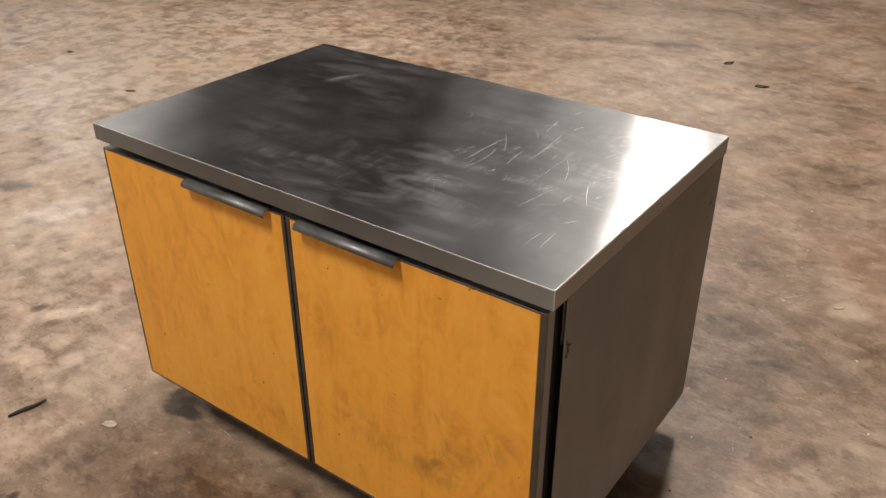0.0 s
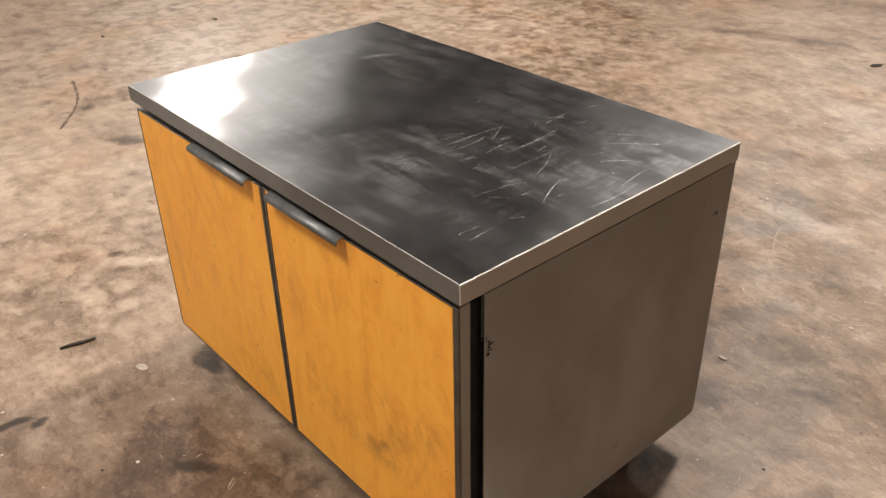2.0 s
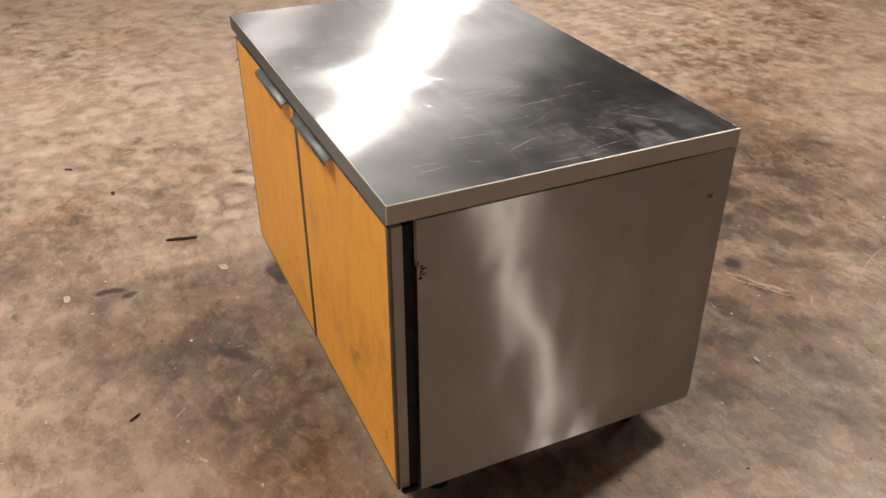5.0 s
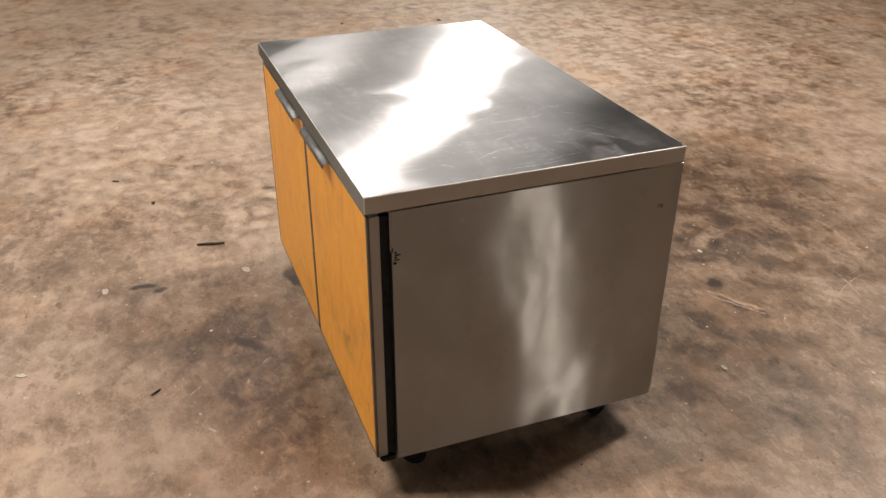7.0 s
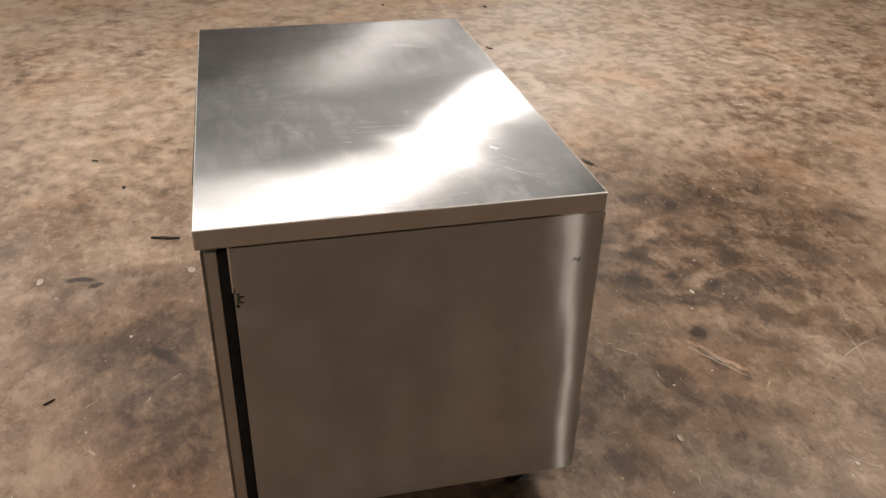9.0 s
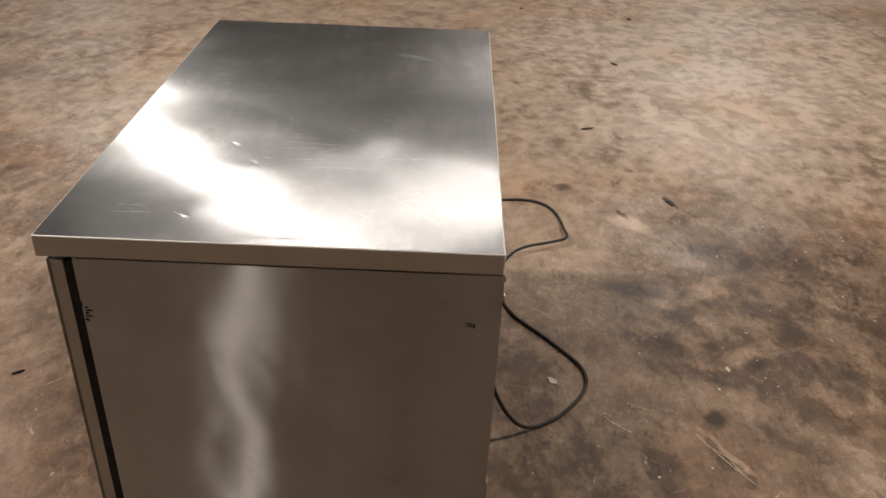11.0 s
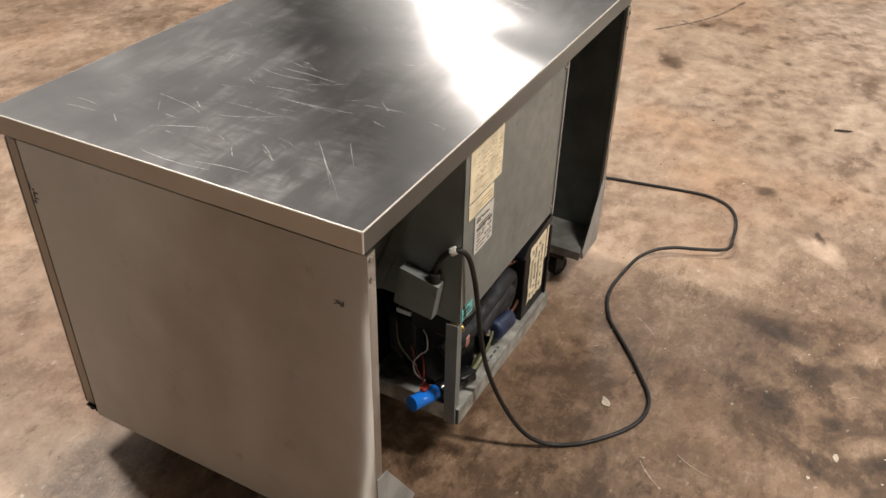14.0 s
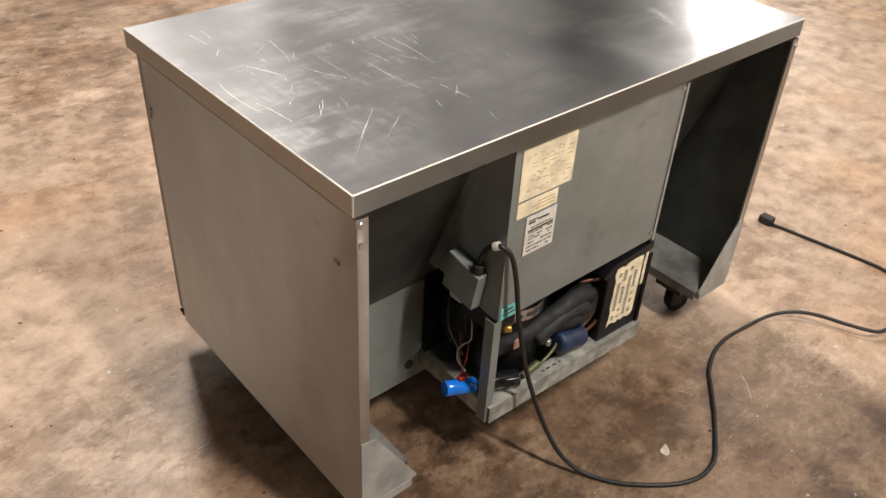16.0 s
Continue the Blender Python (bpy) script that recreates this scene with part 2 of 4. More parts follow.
    colour = n.mix(n.math("MULTIPLY", cool, 0.35), colour, (0.86, 0.93, 1.0), "MULTIPLY")
    # pale nicks and dark pin marks
    for size, turn, keep, dot in ((16.0, 20, 0.86, (0.60, 0.53, 0.45)), (26.0, 60, 0.86, (0.030, 0.020, 0.014)), (34.0, 110, 0.90, (0.52, 0.44, 0.36))):
        cell = n.add("TexVoronoi", feature="F1")
        cell.inputs["Scale"].default_value = size
        n.link(n.stretch(1, 1.5, 1, turn, place), cell.inputs["Vector"])
        pick = n.add("SeparateColor")
        n.link(cell.outputs["Color"], pick.inputs[0])
        mark = n.math("MULTIPLY", n.span(cell.outputs["Distance"], 0.05, 0.13, 1.0, 0.0), n.math("GREATER_THAN", pick.outputs[0], keep))
        mark = n.math("MULTIPLY", mark, n.span(n.noise(140.0, 3), 0.38, 0.55))
        colour = n.mix(n.math("MULTIPLY", mark, 0.75), colour, dot)
    sheen = n.span(n.noise(2.2, 6, 0.6, place, 0.3), 0.35, 0.65, 0.30, 0.50)
    n.set(colour, n.math("MULTIPLY_ADD", grain, 0.12, sheen), 0.0, Specular_IOR_Level=0.55)
    relief = n.bump(n.noise(7.0, 5, 0.56, n.stretch(1.0, 1.3, 1, 40)), 0.6, 0.008)
    n.bump(n.math("ADD", n.math("MULTIPLY", fine, 0.7), n.math("MULTIPLY", grain, 0.3)), 0.36, 0.0035, relief)
    return n.mat


DENTS = [(-0.716, 0.052), (-0.090, 0.227), (-0.662, 0.365), (-0.700, 0.420), (-0.380, 0.144), (-0.380, 0.246), (-0.300, 0.300), (-0.52, 0.33), (-0.60, 0.21), (-0.47, 0.47), (-0.83, 0.30), (-0.25, 0.62)]


def glossy(n, colour, fine, wide, along, normal, law="GGX"):
    """Brushed metal: gloss spread by fine along the brushing and by wide across it (square roots of the slopes)."""
    g = n.add("BsdfAnisotropic", distribution=law)
    k = fine / wide
    n.put(g.inputs["Color"], colour)
    n.put(g.inputs["Roughness"], math.sqrt(fine * wide))
    n.put(g.inputs["Anisotropy"], 1 - k)
    way = n.add("CombineXYZ")
    for s, v in zip(way.inputs, along):
        s.default_value = v
    n.link(way.outputs[0], g.inputs["Tangent"])
    n.link(normal, g.inputs["Normal"])
    return g.outputs[0]


def blend(n, f, a, b):
    m = n.add("MixShader")
    n.put(m.inputs[0], f)
    n.link(a, m.inputs[1]), n.link(b, m.inputs[2])
    return m.outputs[0]


def finish(n, shader):
    out = next(o for o in n.tree.nodes if o.type == "OUTPUT_MATERIAL")
    n.link(shader, out.inputs["Surface"])
    n.tree.nodes.remove(n.bsdf)
    return n.mat


def spot(n, x, y, rx, ry, turn=0.0, soft=1.0, place=None):
    """One inside an ellipse on a flat top, falling to nought at its rim."""
    m = n.add("Mapping", vector_type="TEXTURE")
    m.inputs["Location"].default_value, m.inputs["Scale"].default_value = (x, y, 0), (rx, ry, 1e6)
    m.inputs["Rotation"].default_value = (0, 0, radians(turn))
    n.link(place or n.place, m.inputs["Vector"])
    l = n.add("VectorMath", operation="LENGTH")
    n.link(m.outputs[0], l.inputs[0])
    return n.span(l.outputs["Value"], 1.0 - soft, 1.0, 1.0, 0.0)


def top_steel():
    n = Nodes("scuffed_stainless_steel")
    swirl = n.noise(3.6, 4, 0.5, n.stretch(1.0, 0.6, 1, 20), 1.0)
    smear = n.noise(8.0, 5, 0.6, n.stretch(0.6, 2.4, 1, -65), 0.6)
    wipe = n.noise(30.0, 6, 0.68, n.stretch(1.5, 0.45, 1, 12), 0.6)
    brush = n.noise(60.0, 3, 0.6, n.stretch(0.04, 6.0, 1))
    worn = n.math("MULTIPLY", n.span(swirl, 0.40, 0.70), n.span(smear, 0.42, 0.66))
    zone = n.math("ADD", spot(n, -0.28, 0.36, 0.42, 0.40), n.math("ADD", spot(n, -0.66, 0.16, 0.34, 0.18), spot(n, -0.08, 0.58, 0.20, 0.26)), clamp=True)
    haze = n.math("MULTIPLY", zone, n.math("MULTIPLY", n.span(smear, 0.40, 0.68), n.span(wipe, 0.36, 0.72)))
    patina = n.span(n.noise(5.0, 6, 0.65, n.stretch(1.0, 1.4, 1, 40), 0.3), 0.3, 0.7, 0.02, 0.08)
    dull = n.math("ADD", patina, n.math("ADD", n.math("MULTIPLY", worn, 0.13), n.math("MULTIPLY", haze, 0.28)), clamp=True)
    dull = n.math("MULTIPLY_ADD", n.math("MULTIPLY", spot(n, -0.962, 0.578, 0.022, 0.07, -20), n.span(wipe, 0.3, 0.6)), 0.5, dull, clamp=True)
    height = n.math("MULTIPLY_ADD", n.noise(7.5, 1.0, 0.4, n.stretch(1.0, 0.8, 1, 15), 0.3), 0.14, n.noise(2.4, 1.3, 0.4, n.stretch(1.0, 1.25, 1, 35), 0.5))
    for x, y in DENTS:
        height = n.math("MULTIPLY_ADD", spot(n, x, y, 0.017, 0.010, 30), -0.055, height)
    height = n.math("MULTIPLY_ADD", n.noise(16.0, 1, 0.4, n.stretch(1.0, 0.7, 1, 25)), 0.014, height)
    wave = n.bump(height, 1.0, 0.0065)
    normal = n.bump(brush, 0.03, 0.001, wave)
    colour = n.mix(n.span(swirl, 0.3, 0.75), (0.485, 0.475, 0.478), (0.580, 0.566, 0.568))
    clean = blend(n, 0.40, glossy(n, colour, 0.13, 0.42, (1, 0, 0), normal, "BECKMANN"), glossy(n, colour, 0.27, 0.54, (1, 0, 0), normal, "BECKMANN"))
    scuffed = glossy(n, (0.66, 0.645, 0.645, 1), 0.52, 0.62, (1, 0, 0), normal)
    return finish(n, blend(n, dull, clean, scuffed))


def side_steel(name="brushed_stainless_steel", along=(0, 1, 0), fine=0.12, wide=0.90, tone=1.0, wavy=0.0075):
    n = Nodes(name)
    brush = n.noise(40.0, 3, 0.6, n.stretch(0.05, 0.05, 12.0))
    cloud = n.noise(3.0, 5, 0.6)
    grime = n.span(n.noise(14.0, 6, 0.7), 0.58, 0.75)
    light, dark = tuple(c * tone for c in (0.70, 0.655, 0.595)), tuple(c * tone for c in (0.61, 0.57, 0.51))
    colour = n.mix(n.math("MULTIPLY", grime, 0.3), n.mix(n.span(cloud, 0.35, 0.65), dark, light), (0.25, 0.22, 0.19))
    wave = n.bump(n.math("MULTIPLY_ADD", n.noise(6.5, 1.5, 0.4, n.stretch(1, 1, 0.7), 0.5), 0.20, n.noise(2.2, 1.5, 0.4, n.stretch(1, 1, 0.9), 0.4)), 1.0, wavy)
    normal = n.bump(brush, 0.05, 0.001, wave)
    dull = n.span(n.noise(9.0, 5, 0.6), 0.4, 0.75, 0.35, 0.62)
    return finish(n, blend(n, dull, glossy(n, colour, fine, wide, along, normal), glossy(n, colour, 0.55, 0.8, along, normal)))


SMEARS = [(-0.22, 0.38, 0.17, 0.16, 0.75), (-0.30, 0.30, 0.24, 0.07, 0.7), (-0.10, 0.47, 0.08, 0.15, 0.6), (-0.46, 0.34, 0.12, 0.10, 0.5),
          (-0.12, 0.20, 0.10, 0.08, 0.4), (-0.53, 0.55, 0.06, 0.10, 0.35), (-0.75, 0.22, 0.16, 0.07, 0.4), (-1.15, 0.45, 0.05, 0.2, 0.35)]
NICKS = [(-0.078, 0.236, 0.006, 0.010), (-0.073, 0.222, 0.008, 0.004), (-0.052, 0.395, 0.002, 0.004), (-0.084, 0.252, 0.002, 0.003), (-0.70, 0.40, 0.002, 0.004), (-0.44, 0.56, 0.002, 0.002)]


def birch():
    n = Nodes("orange_birch_veneer")
    turned = n.add("Mapping")
    turned.inputs["Rotation"].default_value = (radians(-90), 0, 0)
    n.link(n.place, turned.inputs["Vector"])
    face = turned.outputs[0]
    flame = n.noise(7.0, 6, 0.6, n.stretch(1.6, 1, 0.35), 1.4)
    curl = n.noise(16.0, 4, 0.6, n.stretch(1.0, 1, 0.7), 2.0)
    fine = n.noise(90.0, 4, 0.6, n.stretch(1.0, 1, 0.04))
    tone = n.math("ADD", n.math("MULTIPLY", flame, 0.55), n.math("ADD", n.math("MULTIPLY", curl, 0.40), n.math("MULTIPLY", fine, 0.05)))
    colour = n.ramp(tone, [(0.30, (0.70, 0.268, 0.028)), (0.5, (0.90, 0.388, 0.046)), (0.70, (0.97, 0.490, 0.080))])
    blotch = n.span(n.noise(15.0, 6, 0.72, n.stretch(1, 1, 0.7), 0.6), 0.42, 0.70)
    thick = n.math("MULTIPLY", n.span(n.noise(4.0, 6, 0.65, n.stretch(1, 1, 0.8)), 0.5, 0.75), 0.30)
    for x, z, rx, rz, k in SMEARS:
        thick = n.math("MULTIPLY_ADD", spot(n, x, z, rx, rz, 0, 1.0, face), k, thick)
    grub = n.math("MULTIPLY", thick, n.math("MULTIPLY_ADD", blotch, 0.9, 0.10), clamp=True)
    colour = n.mix(n.math("MULTIPLY", grub, 0.70), colour, (0.27, 0.125, 0.030))
    nick = n.span(n.noise(34.0, 2, 0.5), 0.76, 0.80)
    for x, z, rx, rz in NICKS:
        nick = n.math("MAXIMUM", nick, n.math("MULTIPLY", spot(n, x, z, rx, rz, 0, 0.6, face), n.span(n.noise(260.0, 2), 0.36, 0.5)))
    colour = n.mix(n.math("MULTIPLY", nick, 0.8), colour, (0.05, 0.03, 0.015))
    n.set(colour, n.span(flame, 0.3, 0.7, 0.42, 0.55), 0.0)
    n.bump(fine, 0.06, 0.001)
    return n.mat


def grey_sheet():
    n = Nodes("grey_galvanised_sheet")
    cloud = n.noise(6.0, 6, 0.6)
    spangle = n.noise(30.0, 3, 0.6)
    dirt = n.span(n.noise(11.0, 6, 0.7), 0.58, 0.74)
    colour = n.mix(n.span(cloud, 0.3, 0.7), (0.228, 0.242, 0.228), (0.295, 0.310, 0.292))
    colour = n.mix(n.math("MULTIPLY", dirt, 0.45), colour, (0.12, 0.11, 0.09))
    n.set(colour, n.span(spangle, 0.3, 0.7, 0.38, 0.55), 0.35)
    n.bump(n.noise(2.5, 2), 0.2, 0.006)
    return n.mat


CONCRETE = concrete()
TOP_STEEL = top_steel()
SIDE_STEEL = side_steel()
# same steel with its colour darkened for the dim reflection on the lips
SHADED_LIP_STEEL = side_steel("shaded_brushed_steel_lip", (1, 0, 0), 0.25, 0.8, 0.42, 0.003)
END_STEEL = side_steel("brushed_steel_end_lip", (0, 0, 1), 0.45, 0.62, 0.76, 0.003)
# rough, very pale steel that paints a bright glint along the rim
RIM_GLINT_STEEL = side_steel("rim_glint_steel", (0, 1, 0), 0.55, 0.6, 1.38, 0.001)
DOOR_STEEL = side_steel("satin_steel_door_edge", (0, 0, 1), 0.5, 0.6, 0.62, 0.001)
BIRCH = birch()
SHEET = grey_sheet()
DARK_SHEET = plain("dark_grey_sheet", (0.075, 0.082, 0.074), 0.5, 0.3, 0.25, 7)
FRAME_GREY = plain("dull_grey_door_frame", (0.13, 0.122, 0.11), 0.4, 0.9, 0.15, 20)
HANDLE_STEEL = plain("satin_grey_pull", (0.215, 0.212, 0.205), 0.58, 1.0, 0.12, 40)
GASKET = plain("black_rubber", (0.010, 0.010, 0.011), 0.6, 0.0, 0.3, 50)
GASKET.node_tree.nodes["Principled BSDF"].inputs["Specular IOR Level"].default_value = 0.15
BLACK = plain("black_enamel", (0.007, 0.007, 0.008), 0.4, 0.0, 0.4, 40)
BLACK.node_tree.nodes["Principled BSDF"].inputs["Specular IOR Level"].default_value = 0.25
SHELLAC = plain("glossy_black_can", (0.008, 0.008, 0.009), 0.2, 0.0, 0.05, 40)
FOAM = plain("black_foam_sleeve", (0.011, 0.011, 0.012), 0.7, 0.0, 0.3, 120, 0.5)
CORD = plain("black_cord_rubber", (0.014, 0.012, 0.011), 0.55, 0.0, 0.2, 60)
BRASS = plain("yellow_brass", (0.75, 0.50, 0.12), 0.3, 1.0, 0.1, 60)
COPPER = plain("tarnished_copper", (0.15, 0.075, 0.05), 0.5, 0.8, 0.25, 50)
ZINC = plain("zinc_plated_steel", (0.62, 0.61, 0.58), 0.32, 1.0, 0.15, 60)
BLUE = plain("bright_blue_sleeve", (0.012, 0.17, 0.68), 0.10, 0.0, 0.12, 40)
NAVY = plain("dull_blue_paint", (0.014, 0.026, 0.065), 0.45, 0.0, 0.3, 40)
GREY_WIRE = plain("dusty_grey_wire", (0.46, 0.44, 0.40), 0.5)
RED = plain("red_wire", (0.26, 0.02, 0.012), 0.4)
WHITE = plain("white_plastic", (0.68, 0.66, 0.60), 0.45, 0.0, 0.1, 60)
YELLOWED = plain("yellowed_paper", (0.82, 0.71, 0.50), 0.6, 0.0, 0.16, 25)
PAPER = plain("off_white_paper", (0.66, 0.63, 0.56), 0.6, 0.0, 0.1, 30)
TEAL = plain("teal_sticker", (0.16, 0.52, 0.50), 0.45, 0.0, 0.1, 60)
INK = plain("dark_ink", (0.06, 0.05, 0.045), 0.6)
FADED_INK = plain("faded_brown_ink", (0.42, 0.29, 0.14), 0.6)
OLIVE = plain("olive_tube", (0.10, 0.10, 0.04), 0.45, 0.2)
TRAY = plain("dusty_galvanised_tray", (0.37, 0.36, 0.32), 0.5, 0.3, 0.35, 22)
GALVANISED = plain("dull_galvanised_plate", (0.36, 0.355, 0.335), 0.5, 0.3, 0.2, 14)
RAIL = plain("dark_galvanised_rail", (0.17, 0.165, 0.15), 0.55, 0.3, 0.35, 12)
SCUFF = plain("bright_scratched_steel", (0.66, 0.65, 0.635), 0.45, 0.9, 0.4, 120)
SMUDGE = plain("black_grease", (0.015, 0.013, 0.012), 0.7, 0.0, 0.4, 120)
CHIP = plain("pale_paint_chip", (0.52, 0.44, 0.35), 0.7, 0.0, 0.15, 80)
TWIG = plain("dark_dry_splinter", (0.028, 0.020, 0.014), 0.8, 0.0, 0.4, 90)
PALE_SCORE = plain("pale_scored_concrete", (0.47, 0.375, 0.295), 0.8, 0.0, 0.25, 60)
DULL_MARK = plain("dull_brown_mark", (0.165, 0.115, 0.085), 0.75, 0.0, 0.3, 40)
WALL = plain("unseen_hall_wall", (0.22, 0.20, 0.18), 0.8, 0.0, 0.2, 3)
CEILING = plain("unseen_dark_ceiling", (0.055, 0.052, 0.05), 0.8, 0.0, 0.2, 2)


# ---- mesh helpers ----
def box(bm, x0, x1, y0, y1, z0, z1, bevel=0.0, steps=2):
    m = Matrix.Translation(((x0 + x1) / 2, (y0 + y1) / 2, (z0 + z1) / 2)) @ Matrix.Diagonal((x1 - x0, y1 - y0, z1 - z0, 1))
    made = bmesh.ops.create_cube(bm, size=1, matrix=m)["verts"]
    if bevel:
        edges = list({e for v in made for e in v.link_edges})
        bmesh.ops.bevel(bm, geom=edges, offset=bevel, segments=steps, affect="EDGES", profile=0.5)
    return bm


def block(x0, x1, y0, y1, z0, z1, bevel=0.0, steps=2):
    return box(bmesh.new(), x0, x1, y0, y1, z0, z1, bevel, steps)


def prism(outline, a, b, axis="x", bevel=0.0):
    """An outline in the other two axes, drawn out along axis from a to b."""
    bm = bmesh.new()

    def at(u, v, w):
        return {"x": (w, u, v), "y": (u, w, v), "z": (u, v, w)}[axis]

    near = [bm.verts.new(at(u, v, a)) for u, v in outline]
    far = [bm.verts.new(at(u, v, b)) for u, v in outline]
    bm.faces.new(near), bm.faces.new(far[::-1])
    k = len(outline)
    for i in range(k):
        bm.faces.new((near[i], far[i], far[(i + 1) % k], near[(i + 1) % k]))
    bmesh.ops.recalc_face_normals(bm, faces=bm.faces)
    if bevel:
        bmesh.ops.bevel(bm, geom=list(bm.edges), offset=bevel, segments=2, affect="EDGES", profile=0.5)
    return bm


def smooth_path(points, steps=8):
    pts = [Vector(p) for p in points]
    pts = [pts[0] * 2 - pts[1], *pts, pts[-1] * 2 - pts[-2]]
    out = []
    for i in range(1, len(pts) - 2):
        p0, p1, p2, p3 = pts[i - 1:i + 3]
        for k in range(steps):
            t = k / steps
            out.append(0.5 * (2 * p1 + (p2 - p0) * t + (2 * p0 - 5 * p1 + 4 * p2 - p3) * t * t + (3 * p1 - p0 - 3 * p2 + p3) * t ** 3))
    return out + [pts[-2]]


def tube(points, radius, sides=10, steps=8, bm=None):
    """A round bar along a smooth path. radius: one number, or one for each point of the smoothed path by a function of 0..1."""
    bm = bm or bmesh.new()
    path = smooth_path(points, steps) if steps else [Vector(p) for p in points]
    side, rings = None, []
    for i, p in enumerate(path):
        d = (path[min(i + 1, len(path) - 1)] - path[max(i - 1, 0)]).normalized()
        side = (side - d * side.dot(d)).normalized() if side else d.orthogonal().normalized()
        up = d.cross(side)
        r = radius(i / (len(path) - 1)) if callable(radius) else radius
        rings.append([bm.verts.new(p + (side * math.cos(a) + up * math.sin(a)) * r) for a in (2 * math.pi * k / sides for k in range(sides))])
    for a, b in zip(rings, rings[1:]):
        for k in range(sides):
            bm.faces.new((a[k], a[(k + 1) % sides], b[(k + 1) % sides], b[k])).smooth = True
    bm.faces.new(rings[0][::-1]), bm.faces.new(rings[-1])
    return bm


def rod(a, b, radius, sides=20, rim=0.0):
    """A cylinder from a to b with rounded rims."""
    a, b = Vector(a), Vector(b)
    d = (b - a).normalized() * rim
    if not rim:
        return tube([a, b], radius, sides, 0)
    n = (b - a).length
    cut = [0, rim * 0.3, rim, n - rim, n - rim * 0.3, n]
    way = (b - a).normalized()
    rad = [radius - rim, radius - rim * 0.3, radius, radius, radius - rim * 0.3, radius - rim]
    steps = iter(rad)
    return tube([a + way * c for c in cut], lambda _: next(steps), sides, 0)


def put(name, bm, material):
    me = bpy.data.meshes.new(name)
    bm.to_mesh(me)
    bm.free()
    me.materials.append(material)
    return new(name, me)


BASE = Vector((-0.61, 0.39, 0.0))


def part(name, bm, material, parent, label=""):
    ob = put(name, bm, material)
    ob.parent = parent
    if parent.type == "EMPTY":
        ob.matrix_parent_inverse = Matrix.Translation(-parent.location)
    return tagged(ob, label)


# ---- the hall ----
def sheet_floor():
    bm = bmesh.new()
    bmesh.ops.create_grid(bm, x_segments=40, y_segments=40, size=18)
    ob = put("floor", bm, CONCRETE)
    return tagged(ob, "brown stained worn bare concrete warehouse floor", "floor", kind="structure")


floor = sheet_floor()
# unseen walls and dark ceiling, added for bounce light and dark reflections
for name, dims in (("wall_north", (-18, 18, 18, 18.2)), ("wall_south", (-18, 18, -18.2, -18)), ("wall_east", (18, 18.2, -18, 18)), ("wall_west", (-18.2, -18, -18, 18))):
    tagged(put(name, block(*dims, 0, 6.5), WALL), "plain grey unseen wall added to close the hall", "wall", kind="structure")
tagged(put("ceiling", block(-18.2, 18.2, -18.2, 18.2, 6.5, 6.7), CEILING), "dark plain unseen ceiling added to close the hall", "ceiling", kind="structure")

# ---- the refrigerator ----
W, D, TOP, LIP = 1.22, 0.776, 0.838, 0.798
fridge = new("worktop_refrigerator")
fridge.location = BASE
tagged(fridge, "stainless worktop refrigerator with two birch doors on casters", "refrigerator")

# worktop with its turned-down edge
def level(bm, above=0.0):
    """The top sits a few millimetres out of level."""
    for v in bm.verts:
        if v.co.z < above:
            continue
        v.co.z += -0.00125 - 0.00325 * (v.co.x + 0.61) / 0.61 + 0.00225 * (v.co.y - 0.388) / 0.388
    return bm


worktop = part("worktop", level(block(-W, 0, 0, D, LIP, TOP, 0.0022, 3)), TOP_STEEL, fridge, "scratched stainless steel worktop")

SCRATCHES_A = [
    (-0.437, 0.328, -0.424, 0.412), (-0.406, 0.332, -0.402, 0.408), (-0.375, 0.335, -0.382, 0.421), (-0.292, 0.423, -0.290, 0.539),
    (-0.232, 0.338, -0.233, 0.452), (-0.364, 0.585, -0.334, 0.616), (-0.210, 0.618, -0.146, 0.667), (-0.138, 0.494, -0.096, 0.546),
    (-0.420, 0.209, -0.372, 0.228), (-0.100, 0.205, -0.082, 0.230), (-0.202, 0.213, -0.189, 0.295), (-0.096, 0.325, -0.093, 0.345),
    (-0.029, 0.332, -0.031, 0.479), (-0.975, 0.537, -0.947, 0.619), (-0.319, 0.361, -0.328, 0.434), (-0.296, 0.609, -0.288, 0.636),
]
SCRATCHES_B = [
    (-0.089, 0.102, -0.093, 0.169), (-0.193, 0.272, -0.175, 0.331), (-0.147, 0.608, -0.053, 0.700), (-0.116, 0.100, -0.112, 0.151),
    (-0.122, 0.509, -0.102, 0.545), (-0.404, 0.348, -0.394, 0.485), (-0.294, 0.436, -0.304, 0.565), (-0.184, 0.362, -0.230, 0.456),
    (-0.097, 0.290, -0.141, 0.393), (-0.040, 0.439, -0.053, 0.535), (-0.187, 0.572, -0.078, 0.669), (-0.341, 0.561, -0.350, 0.643),
    (-0.359, 0.413, -0.405, 0.493),
]


def ribbon(bm, x0, y0, x1, y1, z, width, bow, rng):
    """A thin tapering curved strip that lies on a flat top."""
    a, b = Vector((x0, y0, z)), Vector((x1, y1, z))
    d = b - a
    side = Vector((-d.y, d.x, 0)).normalized()
    k, left, right = 9, [], []
    for i in range(k + 1):
        t = i / k
        p = a + d * t + side * bow * 4 * t * (1 - t)
        w = width * (0.15 + 0.85 * math.sin(math.pi * min(1, 0.04 + t)) ** 0.6) * rng.uniform(0.5, 1.15)
        left.append(bm.verts.new(p + side * w / 2)), right.append(bm.verts.new(p - side * w / 2))
    for i in range(k):
        bm.faces.new((right[i], right[i + 1], left[i + 1], left[i]))


